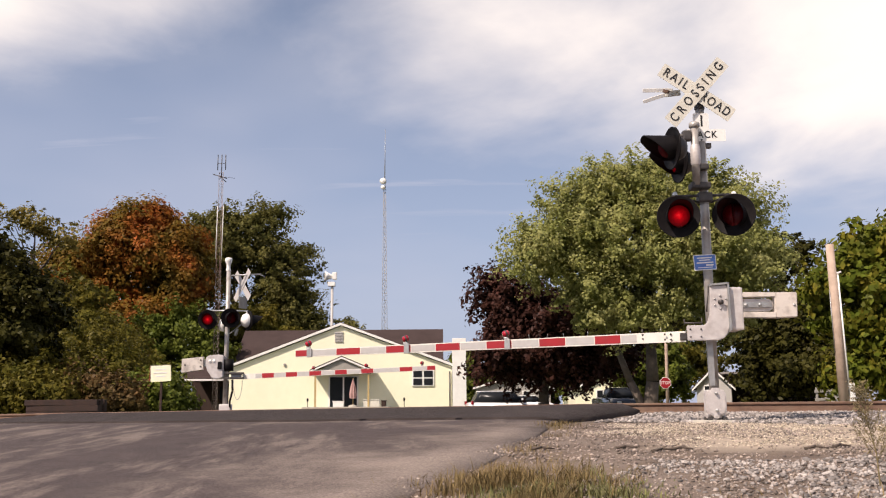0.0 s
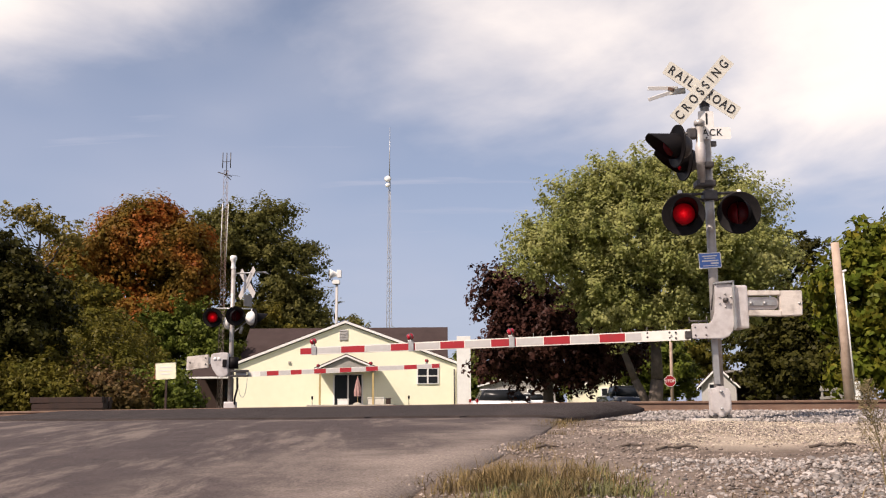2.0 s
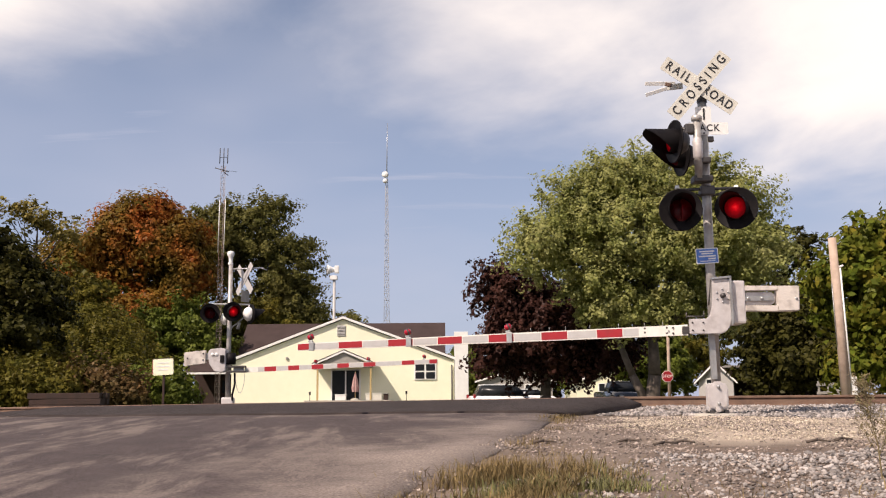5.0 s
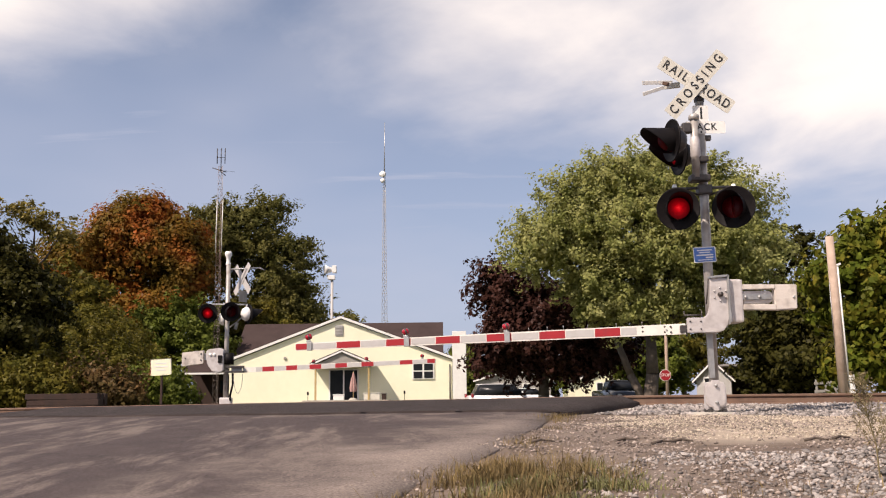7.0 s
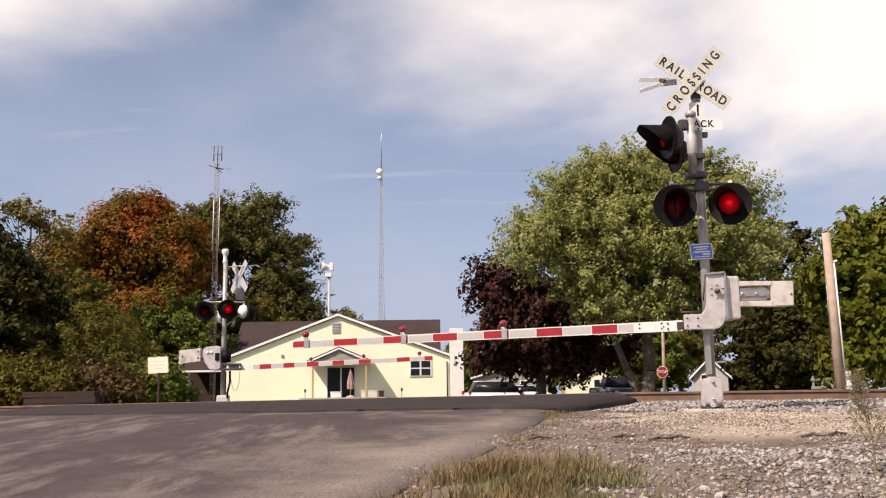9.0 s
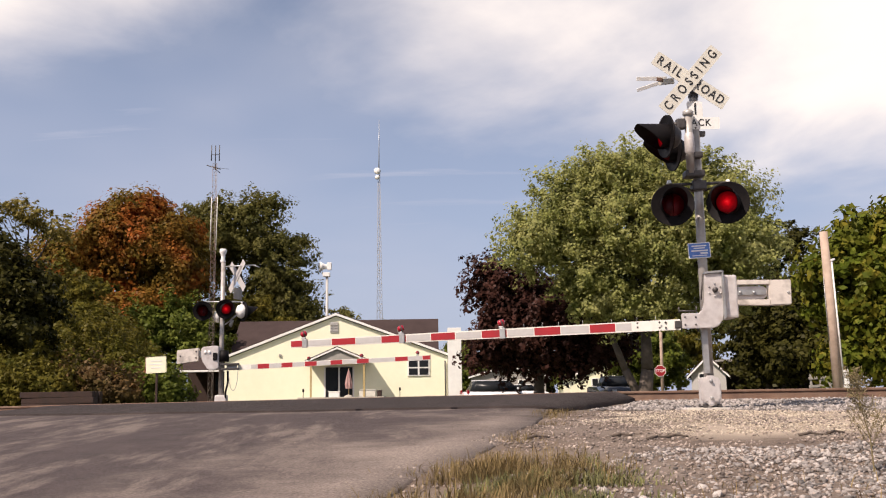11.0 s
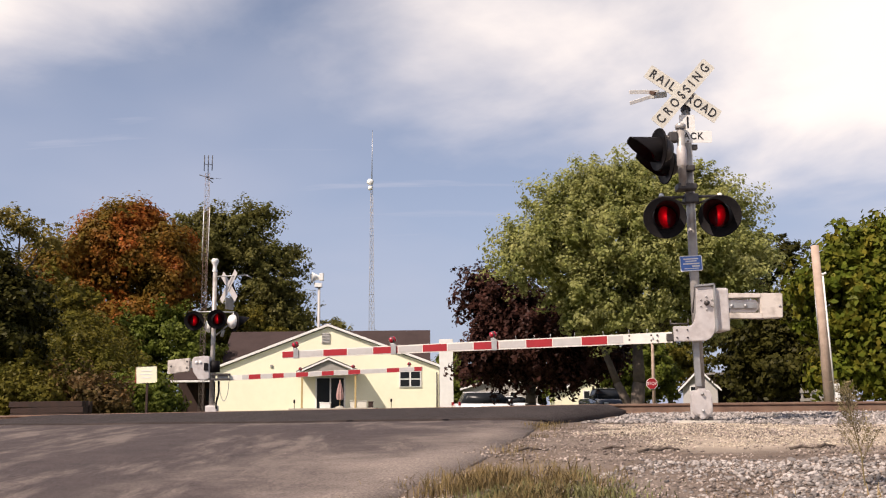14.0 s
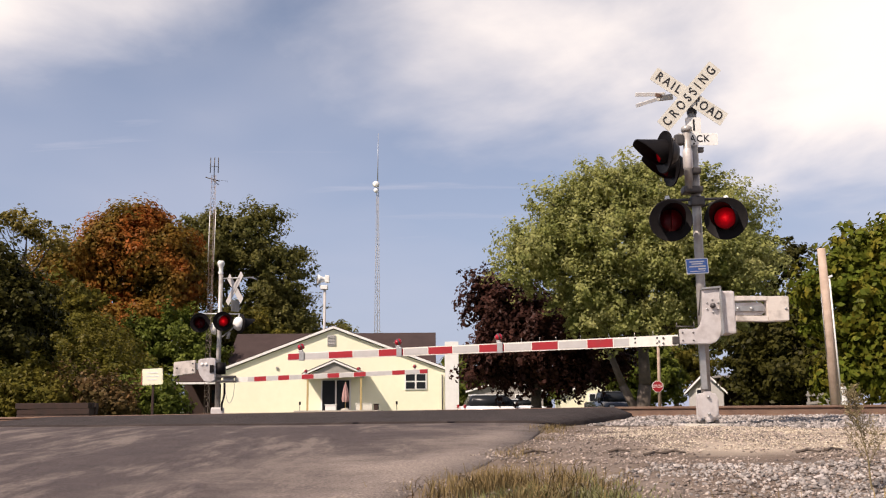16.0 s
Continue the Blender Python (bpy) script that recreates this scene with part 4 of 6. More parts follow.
def poles():
    th = empty("utility_pole", Matrix.Translation((9.88, 24.2, 0.98)) @ pose(0, 0, 0, 0, -1.2, 0), "weathered cut-off wooden utility pole with white conduit", "pole")
    bm = B()
    rod(bm, (0, 0, -0.3), (0, 0, 4.15), 0.125, 0.098, 18)
    part("pole", bm, M["wood"], th)
    part("conduit", rod(B(), (0.13, -0.06, 0.35), (0.115, -0.05, 3.4), 0.022, None, 8), M["trim"], th, "white plastic conduit")
    part("weatherhead", box(B(), (0.14, -0.06, 3.42), (0.12, 0.06, 0.05), 0.015, pose(0, 0, 0, 0, -20)), M["trim"], th)
    part("meter_box", box(B(), (0.2, -0.04, 0.42), (0.14, 0.1, 0.5), 0.03), M["trim"], th, "white meter box")
    part("wire", rod(B(), (-0.13, -0.03, 1.4), (-0.12, -0.03, 3.0), 0.01, None, 5), M["galv"], th)
    th = empty("stop_sign", Matrix.Translation((13.58, 60, 0.9)), "red octagonal stop sign on a wooden post", "road sign")
    part("post", rod(B(), (0.1, 0.1, -0.6), (0.2, 0.1, 5.6), 0.11, 0.09, 10), M["wood"], th)
    o = [(0.37 * math.cos(radians(22.5 + 45 * i)), 0.37 * math.sin(radians(22.5 + 45 * i))) for i in range(8)]
    pl = part("plate", slab(B(), o, 0.02, Matrix.Translation((0, -0.04, 1.52))), M["trim"], th)
    part("red_face", slab(B(), [(x * 0.92, z * 0.92) for x, z in o], 0.006, Matrix.Translation((0, -0.047, 1.52))), M["red"], pl)
    words("lettering", "STOP", 0.25, M["trim"], pl, Matrix.Translation((0, -0.05, 1.52)) @ UP_FACE, "white letters")
    # plain plate on a thin post beyond the rails
    th = empty("trackside_sign", Matrix.Translation((-7.56, 26, 0.95)), "pale yellowish sign plate on a thin brown post", "sign")
    part("post", box(B(), (0.02, 0.03, 0.45), (0.06, 0.05, 1.2), 0.008), M["brown"], th)
    pl = part("plate", box(B(), (0, 0, 1.15), (0.55, 0.02, 0.44), 0.03, pose(0, 0, 0, 0, -3)), M["siding"], th)
    bm = B()
    for i, w in enumerate((0.30, 0.36, 0.26)):
        box(bm, (0, -0.0125, 1.25 - 0.09 * i), (w, 0.004, 0.03))
    part("faint_bars", bm, M["trim"], pl)
    part("red_edge", box(B(), (-0.285, 0.015, 1.14), (0.012, 0.04, 0.42)), M["red"], pl)


poles()


# ---- vehicles ----
def vehicle(name, m, label, body, glasshouse, width, paint, wheels, lights):
    """A car: rounded body outline in x and z, a tapered cabin with panes, wheels, lamps."""
    th = empty(name, m, label, "car")

    def hull(pts, w0, w1, mat, nm, lb=""):
        bm = B()
        zs = [z for _, z in pts]
        z0, z1 = min(zs), max(zs)
        W = lambda z: w0 + (w1 - w0) * (z - z0) / (z1 - z0)
        a = [bm.verts.new((x, -W(z) / 2, z)) for x, z in pts]
        b = [bm.verts.new((x, W(z) / 2, z)) for x, z in pts]
        bm.faces.new(a)
        bm.faces.new(b[::-1])
        for i in range(len(pts)):
            j = (i + 1) % len(pts)
            bm.faces.new((a[j], a[i], b[i], b[j]))
        bmesh.ops.recalc_face_normals(bm, faces=bm.faces)
        bmesh.ops.bevel(bm, geom=list(bm.edges), offset=0.05, segments=2, affect="EDGES")
        return part(nm, bm, mat, th, lb, True)

    hull(body, width, width * 0.98, paint, "body")
    hull(glasshouse, width * 0.93, width * 0.74, M["glass"], "cabin_glass", "dark car glass")
    xs = [x for x, z in glasshouse]
    zt = max(z for _, z in glasshouse)
    tops = [x for x, z in glasshouse if z > zt - 0.05]
    part("car_roof", box(B(), (sum(tops) / len(tops), 0, zt - 0.02), (max(tops) - min(tops), width * 0.72, 0.07), 0.03), paint, th)
    for x in wheels:
        for sy in (-1, 1):
            w = part("wheel", lathe(B(), [(0.18, 0.11), (0.30, 0.11), (0.335, 0.07), (0.335, -0.07), (0.30, -0.11), (0.18, -0.11)], 18, Matrix.Translation((x, sy * (width / 2 - 0.1), 0.335)) @ pose(0, 0, 0, 90)), M["rubber"], th)
            part("rim", lathe(B(), [(0.001, 0.08), (0.18, 0.10)], 14, Matrix.Translation((x, sy * (width / 2 - 0.1), 0.335)) @ pose(0, 0, 0, 90 if sy < 0 else -90)), M["galv"], w)
    for x, z, mt in lights:
        for sy in (-1, 1):
            part("lamp", box(B(), (x, sy * (width / 2 - 0.14), z), (0.1, 0.24, 0.2), 0.02), M[mt], th)
    for sy in (-1, 1):
        part("wing_mirror", box(B(), (xs[1] * 0.9 if False else max(xs) - 0.35, sy * (width / 2 + 0.06), 1.02), (0.1, 0.16, 0.12), 0.03), paint, th)
    return th


vehicle("white_suv", Matrix.Translation((3.35, 57, 0.46)) @ pose(0, 0, 0, 0, 0, 14), "white estate car with dark windows parked under trees", [(-2.0, 0.3), (1.95, 0.3), (2.0, 0.7), (1.2, 0.82), (-1.95, 0.86), (-2.05, 0.6)], [(-1.75, 0.82), (1.3, 0.80), (0.5, 1.46), (-1.4, 1.5)], 1.75, M["paint_white"], (-1.3, 1.3), [(-2.0, 0.85, "redlens"), (1.95, 0.72, "trim")])
vehicle("dark_pickup", Matrix.Translation((10.1, 56.5, 0.46)) @ pose(0, 0, 0, 0, 0, -82), "dark pickup truck parked near the road", [(-2.5, 0.4), (2.4, 0.4), (2.45, 0.85), (1.1, 1.05), (-2.5, 1.05)], [(-0.7, 1.0), (1.1, 1.0), (0.5, 1.6), (-0.5, 1.62)], 1.85, M["paint_dark"], (-1.6, 1.55), [(-2.48, 0.85, "redlens"), (2.4, 0.75, "trim")])
vehicle("parked_car", Matrix.Translation((6.9, 78, 0.46)), "pale small car parked in the distance", [(-2.0, 0.3), (1.95, 0.3), (2.0, 0.7), (1.2, 0.9), (-1.95, 0.92), (-2.05, 0.6)], [(-1.4, 0.9), (1.0, 0.9), (0.3, 1.4), (-1.0, 1.42)], 1.7, M["paint_white"], (-1.3, 1.3), [(-2.0, 0.8, "redlens"), (1.95, 0.7, "trim")])


# ---- distant houses and fences ----
def small_house(x, y, w, d, eave, apex, mat, label, door=None, windows=(), turn=0):
    th = empty("cottage", Matrix.Translation((x, y, 0.85)) @ pose(0, 0, 0, 0, 0, turn), label, "house", "distant houses")
    h = w / 2
    part("wall", slab(B(), [(-h, -0.7), (h, -0.7), (h, eave), (0, apex), (-h, eave)], d), M[mat], th)
    for sx in (-1, 1):
        k = (apex - eave) / h
        xe, ze = sx * (h + 0.3), eave - 0.3 * k
        pts = [(0, apex + 0.2), (0, apex + 0.06), (xe, ze + 0.06), (xe, ze + 0.2)]
        bm = slab(B(), pts if sx < 0 else pts[::-1], d + 0.5, Matrix.Translation((0, -0.25, 0)))
        bmesh.ops.recalc_face_normals(bm, faces=bm.faces)
        part("roof", bm, M["roof"], th)
        pts = [(0, apex + 0.12), (0, apex - 0.04), (xe, ze - 0.04), (xe, ze + 0.12)]
        bm = slab(B(), pts if sx < 0 else pts[::-1], 0.05, Matrix.Translation((0, -0.31, 0)))
        bmesh.ops.recalc_face_normals(bm, faces=bm.faces)
        part("fascia", bm, M["trim"], th)
    for wx, wz, ww, wh in windows:
        wn = part("window", box(B(), (wx, -0.03, wz), (ww, 0.08, wh), 0.01), M["trim"], th)
        part("pane", box(B(), (wx, -0.08, wz), (ww * 0.72, 0.02, wh * 0.8)), M["glass"], wn)
    if door:
        part("door", box(B(), (door, -0.03, 0.95), (0.9, 0.08, 2.0), 0.01), M["graywood"], th)
    return th


small_house(13.6, 78, 6.4, 8, 1.5, 3.0, "siding", "cream cottage glimpsed under the trees", 2.0, [(-1.2, 1.1, 0.6, 0.7)])
small_house(6.5, 92, 7.0, 8, 1.9, 2.9, "graywood", "pale gray cottage in the shade of trees", None, [(-1.0, 1.2, 0.7, 0.8), (1.2, 1.2, 0.7, 0.8)])
small_house(19.3, 70, 2.4, 5, 1.5, 2.7, "sheet", "narrow gray gabled cottage beyond the rails", None, [(-0.45, 1.2, 0.5, 0.8)], -17)


def long_shed():
    th = empty("low_shed", Matrix.Translation((25.5, 74, 0.85)), "long low dark open shed with pale roof edge", "shed", "distant houses")
    part("roof", box(B(), (0, 0, 2.5), (9.5, 4, 0.16), 0.02), M["graywood"], th)
    part("back_wall", box(B(), (0, 1.8, 0.9), (9.3, 0.15, 3.0)), M["brown"], th)
    for x in (-4.5, -1.5, 1.5, 4.5):
        part("post", box(B(), (x, -1.8, 0.95), (0.15, 0.15, 3.1)), M["brown"], th)
    th = empty("shop_panel", Matrix.Translation((26.2, 62, 0.9)), "small blue and white panel board beyond the track", "sign")
    part("board", box(B(), (-1.2, 0, 0.75), (1.5, 0.06, 0.45), 0.02), M["trim"], th)
    part("blue_band", box(B(), (-1.2, -0.035, 0.87), (1.44, 0.02, 0.14)), M["blue"], th)
    part("leg", box(B(), (-1.8, 0.05, 0.1), (0.06, 0.05, 1.2)), M["galv"], th)
    part("leg", box(B(), (-0.6, 0.05, 0.1), (0.06, 0.05, 1.2)), M["galv"], th)
    th = empty("white_cabinet", Matrix.Translation((23.9, 60, 0.85)), "white metal cabinet among the trees", "cabinet")
    part("body", box(B(), (0, 0, 0.55), (0.8, 0.6, 2.0), 0.03), M["trim"], th)
    part("cap", box(B(), (0, 0, 1.58), (0.9, 0.7, 0.08), 0.02), M["graywood"], th)


long_shed()


def fences():
    th = empty("wooden_fence", Matrix.Translation((14.4, 36, 0.9)), "gray weathered wooden fence beyond the track", "fence", "fences")
    for i in range(6):
        part("post", box(B(), (-0.7 + i * 0.34, 0, 0.22), (0.07, 0.07, 1.2), 0.01), M["graywood"], th)
    for z in (0.42, 0.72):
        part("rail", box(B(), (0.15, -0.045, z), (1.9, 0.03, 0.1), 0.008, pose(0, 0, 0, 0, -3)), M["graywood"], th)
    th = empty("picket_fence", Matrix.Translation((14.4, 29.2, 0.92)), "white picket fence below broad-leaved tree", "fence", "fences")
    for i in range(16):
        part("picket", slab(B(), [(-0.035, -0.2), (0.035, -0.2), (0.035, 0.6), (0, 0.66), (-0.035, 0.6)], 0.02, Matrix.Translation((-0.6 + 0.12 * i, -1.2, 0))), M["trim"], th)
    for z in (0.15, 0.5):
        part("rail", box(B(), (0.3, -1.165, z), (1.95, 0.03, 0.06)), M["trim"], th)
    th = empty("tie_stack", Matrix.Translation((-12.2, 31.6, 0.91)), "stack of dark brown wooden railway ties", "timber stack")
    for j in range(3):
        for i in range(3):
            part("tie", box(B(), (random.uniform(-0.05, 0.05), -0.3 + 0.27 * i, 0.1 + 0.185 * j), (2.3, 0.24, 0.18), 0.012, pose(0, 0, 0, 0, 0, random.uniform(-1.5, 1.5))), M["brown"], th)


fences()


# ---- crossing signals ----
def lamp_unit(parent, m, name="flasher_lamp"):
    """Round black backboard, hooded visor, can, dark red lens and a turning lit disc; faces -y. Returns the disc."""
    unit = part(name, lathe(B(), [(0.001, 0.012), (0.272, 0.012), (0.285, 0.022), (0.285, 0.0), (0.265, -0.006), (0.12, -0.006), (0.12, 0.012)], 32, pose(0, 0, 0, 90)), M["black"], parent, "round black backboard of the flasher")
    unit.matrix_basis = m
    part("can", lathe(B(), [(0.165, 0.0), (0.16, -0.10), (0.12, -0.16), (0.001, -0.165)], 24, pose(0, 0, 0, 90)), M["dark"], unit)
    # visor: long on top, cut back below
    bm = B()
    n = 28
    for r in (0.168, 0.160):
        rings = []
        for i in range(n + 1):
            a = radians(-72 + 324 * i / n)
            d = 0.11 + 0.30 * max(0.0, min(1.0, (math.sin(a) + 0.75) / 1.5))
            x, z = r * math.cos(a), r * math.sin(a)
            rings.append((bm.verts.new((x, -0.005, z)), bm.verts.new((x, -d, z - 0.03 * d))))
        for p, q in zip(rings, rings[1:]):
            f = bm.faces.new((p[0], p[1], q[1], q[0]))
            f.smooth = True
    part("visor", bm, M["black"], unit)
    part("lens", lathe(B(), [(0.15, 0.014), (0.12, 0.03), (0.07, 0.042), (0.001, 0.046)], 28, pose(0, 0, 0, 90)), M["lens"], unit, "dark red glass lens")
    disc = part("lit_disc", lathe(B(), [(0.110, 0.004), (0.09, 0.005), (0.05, 0.006)], 28, pose(0, 0, 0, 90)), M["glow"], unit, "glowing red disc of the lamp")
    part("disc_rim", lathe(B(), [(0.143, 0.001), (0.13, 0.003), (0.110, 0.004)], 28, pose(0, 0, 0, 90)), M["glow"], disc)
    bm = lathe(B(), [(0.05, 0.006), (0.025, 0.0065), (0.001, 0.007)], 20, pose(0, 0, 0, 90))
    part("bright_spot", bm, M["glow"], disc)
    part("disc_back", lathe(B(), [(0.001, -0.003), (0.144, -0.003), (0.144, 0.001)], 28, pose(0, 0, 0, 90)), M["lens"], disc)
    disc.matrix_basis = pose(0, -0.06, 0)
    return disc


def gate_arm(th, m, length, reds, lights, lens_mat="redlens", channel=True, deep=0.140, inset=0.80, pins=8):
    """The striped arm from m towards -x, narrowing to its tip; reds are the spans of its red sheeting."""
    arm = part("gate_arm", B(), M["white"], th, "red and white striped gate arm, lowered")
    arm.matrix_basis = m
    cuts = [0.0]
    for a, b in reds:
        cuts += [a, b]
    if cuts[-1] < length - 0.01:
        cuts.append(length)
    H = lambda x: deep - 0.030 * x / length
    part("arm_body", slab(B(), [(-length, -H(length) / 2), (0, -H(0) / 2), (0, H(0) / 2), (-length, H(length) / 2)], 0.035), M["arm_white"], arm, "white painted arm")
    for i, (a, b) in enumerate(zip(cuts, cuts[1:])):
        if i == 0:
            a = b - 0.22 if b > 0.5 else a
        g = inset if i % 2 else inset * 0.9
        q = 0.004 if i % 2 else 0.008
        part("stripe", slab(B(), [(-b + q, -H(b) / 2 * g), (-a - q, -H(a) / 2 * g), (-a - q, H(a) / 2 * g), (-b + q, H(b) / 2 * g)], 0.041, Matrix.Translation((0, -0.003, 0))), M["red"] if i % 2 else M["sheet"], arm)
    for i in range(pins):
        x = -0.32 - 0.31 * i - 0.07 * math.sin(i * 5.0)
        part("pin", rod(B(), (x, 0.015, H(-x) / 2 - 0.005), (x + 0.012 * math.sin(i * 3.0), 0.015, H(-x) / 2 + 0.055), 0.0035, None, 5), M["galv"], arm)
    if channel:
        part("channel", slab(B(), [(-length + 0.05, -0.02), (0, -0.03), (0, 0.03), (-length + 0.05, 0.02)], 0.03, Matrix.Translation((0, 0.036, 0))), M["galv"], arm)
    for xl in lights:
        h = H(xl)
        bm = box(B(), (-xl, -0.014, 0), (0.08, 0.024, h + 0.02), 0.006)
        rod(bm, (-xl - 0.02, 0.0, h / 2), (-xl - 0.02, 0.0, h / 2 + 0.06), 0.018, None, 8)
        box(bm, (-xl - 0.02, 0.0, h / 2 + 0.02), (0.06, 0.05, 0.03), 0.006)
        lt = part("arm_light", bm, M["galv"], arm)
        c = Matrix.Translation((-xl - 0.02, 0, h / 2 + 0.085)) @ pose(0, 0, 0, 0, 70, 30)
        part("red_lens", lathe(B(), [(0.001, -0.052), (0.024, -0.049), (0.039, -0.036), (0.046, -0.013), (0.046, 0.013), (0.039, 0.036), (0.024, 0.049), (0.001, 0.052)], 18, c), M[lens_mat], lt, "red glass gate arm light")
        part("band", lathe(B(), [(0.045, -0.010), (0.052, -0.009), (0.052, 0.009), (0.045, 0.010)], 18, c), M["dark"], lt)
    return arm


def crossbuck(parent, m, l1, l2, lettered=True, mat="cream", nm="crossbuck"):
    top = part(nm, box(B(), (0, 0.03, 0), (0.1, 0.04, 0.12), 0.01), M["galv"], parent, "weathered white crossbuck sign")
    top.matrix_basis = m
    for ang, txt, y in ((l1, (("RAIL", -0.335, 0.375), ("ROAD", 0.305, 0.44)), 0.012), (l2, (("CROSSING", 0, 1.05),), -0.006)):
        w, h, c = 0.578, 0.104, 0.012
        pts = [(-w + c, -h), (w - c, -h), (w, -h + c), (w, h - c), (w - c, h), (-w + c, h), (-w, h - c), (-w, -h + c)]
        bl = part("blade", slab(B(), pts, 0.006), M[mat], top)
        bl.matrix_basis = pose(0, y, 0) @ pose(0, 0, 0, 0, -ang, 0)
        if lettered:
            for word, wx, wide in txt:
                words("lettering", word, 0.178, M["ink"], bl, Matrix.Translation((wx, -0.004, 0)) @ UP_FACE, "black capital letters", 0.80, wide)
            for bx in (-0.05, 0.05):
                part("bolt", lathe(B(), [(0.001, 0.008), (0.012, 0.006), (0.014, 0)], 8, pose(bx, -0.001, bx * 0.6, 90)), M["dark"], bl)
    return top


def plain_plate(name, pts, thick, m, mat, parent, label="", bev=0.0):
    bm = slab(B(), pts, thick, m)
    bmesh.ops.recalc_face_normals(bm, faces=bm.faces)
    if bev:
        bmesh.ops.bevel(bm, geom=list(bm.edges), offset=bev, segments=2, affect="EDGES")
    return part(name, bm, mat, parent, label)


def bolts(parent, pts, y, r=0.014, mat="galv"):
    for x, z in pts:
        part("bolt", lathe(B(), [(0.001, 0.014), (r * 0.8, 0.012), (r, 0.0)], 8, pose(x, y, z, 90)), M[mat], parent)


def junction_plate(th, m):
    """Cast cover of the mast's foot, with a scalloped outline."""
    pts = [(-0.135, 0.04), (-0.10, 0.0), (-0.05, -0.01), (-0.03, -0.05), (0.03, -0.05), (0.05, -0.01), (0.10, 0.0), (0.135, 0.04), (0.135, 0.26), (0.11, 0.30), (0.06, 0.31), (0.05, 0.345), (-0.05, 0.345), (-0.06, 0.31), (-0.11, 0.30), (-0.135, 0.26)]
    pl = plain_plate("cover_plate", pts, 0.04, m, M["cast"], th, "cast grey cover plate", 0.008)
    rim = [(x * 0.86, 0.14 + (z - 0.14) * 0.86) for x, z in pts]
    plain_plate("raised_panel", rim, 0.008, m @ Matrix.Translation((0, -0.006, 0)), M["cast"], pl)
    for z in (0.055, 0.275):
        part("bolt", lathe(B(), [(0.001, 0.035), (0.018, 0.032), (0.022, 0.0)], 8, m @ pose(0, -0.008, z, 90)), M["galv"], pl)


def near_signal():
    base = (3.56, 12.9, 1.0)
    th = empty("crossing_signal", Matrix.Translation(base), "silver railroad crossing signal with lowered striped gate", "railroad signal", "crossing signals")
    bm = B()
    lathe(bm, [(0.34, -0.3), (0.34, -0.06), (0.32, -0.025), (0.001, -0.025)], 24)
    part("footing", bm, M["concrete"], th, "round concrete footing")
    part("base", box(B(), (0, 0.02, 0.18), (0.24, 0.24, 0.38), 0.05), M["cast"], th)
    for a in range(4):
        x, y = 0.13 * math.cos(radians(45 + 90 * a)), 0.13 * math.sin(radians(45 + 90 * a))
        part("base_foot", box(B(), (x, y, -0.005), (0.06, 0.06, 0.05), 0.01), M["dark"], th)
    junction_plate(th, Matrix.Translation((-0.02, -0.145, 0.045)))
    part("mast", rod(B(), (0, 0, 0.1), (0.0, 0, 4.25), 0.064, 0.060, 20), M["silver"], th, "tall silver pipe mast")
    part("cap", lathe(B(), [(0.07, 4.2), (0.07, 4.26), (0.04, 4.3), (0.001, 4.31)], 16), M["dark"], th)
    # brace below the mechanism
    bm = B()
    slab(bm, [(-0.085, 0.42), (-0.015, 0.42), (-0.02, 1.06), (-0.10, 1.06)], 0.05, Matrix.Translation((0.0, -0.13, 0)))
    part("brace", bm, M["galv"], th)
    # gate mechanism
    mech = part("gate_mechanism", box(B(), (0.285, -0.02, 1.42), (0.20, 0.40, 0.57), 0.03), M["cast"], th, "gate mechanism case")
    jp = [(-0.05, 1.72), (0.17, 1.72), (0.195, 1.62), (0.185, 1.22), (0.155, 1.10), (0.10, 1.03), (0.02, 1.0), (-0.38, 1.0), (-0.38, 1.20), (-0.15, 1.20), (-0.10, 1.25), (-0.07, 1.36)]
    J = plain_plate("arm_bracket", jp, 0.05, Matrix.Translation((0, -0.26, 0)), M["cast"], th, "curved cast gate arm bracket", 0.01)
    plain_plate("bracket_flange", [(0.165, 1.76), (0.19, 1.76), (0.205, 1.14), (0.165, 1.10)], 0.09, Matrix.Translation((0, -0.29, 0)), M["galv"], J, "", 0.006)
    plain_plate("top_flange", [(-0.06, 1.715), (0.18, 1.735), (0.18, 1.76), (-0.06, 1.74)], 0.10, Matrix.Translation((0, -0.29, 0)), M["galv"], J)
    part("hub", lathe(B(), [(0.001, 0.06), (0.03, 0.055), (0.035, 0.0)], 12, pose(0.07, -0.26, 1.50, 90)), M["dark"], J)
    bolts(J, [(0.07 + 0.085 * math.cos(radians(60 * i + 30)), 1.50 + 0.085 * math.sin(radians(60 * i + 30))) for i in range(6)], -0.26)
    bolts(J, [(-0.34, 1.05), (-0.34, 1.15), (-0.2, 1.05), (-0.2, 1.15)], -0.26, 0.012, "dark")
    for p, q, r in (((-0.40, -0.2, 1.21), (-0.40, -0.2, 1.29), 0.008), ((-0.17, -0.2, 1.21), (-0.17, -0.2, 1.30), 0.008), ((-0.40, -0.2, 1.235), (-0.17, -0.2, 1.235), 0.012),
                    ((-0.10, -0.2, 1.38), (-0.06, -0.2, 1.72), 0.01), ((-0.38, -0.2, 0.96), (-0.38, -0.2, 1.02), 0.012), ((-0.16, -0.2, 0.96), (-0.16, -0.2, 1.02), 0.012)):
        part("link_rod", rod(B(), p, q, r, None, 6), M["dark"], th)
    # counterweights: a slotted plate with stacked slabs
    cw = part("counterweight", B(), M["cast"], th, "slotted counterweight slabs with peeling paint")
    cw.matrix_basis = Matrix.Translation((0, -0.22, 0))
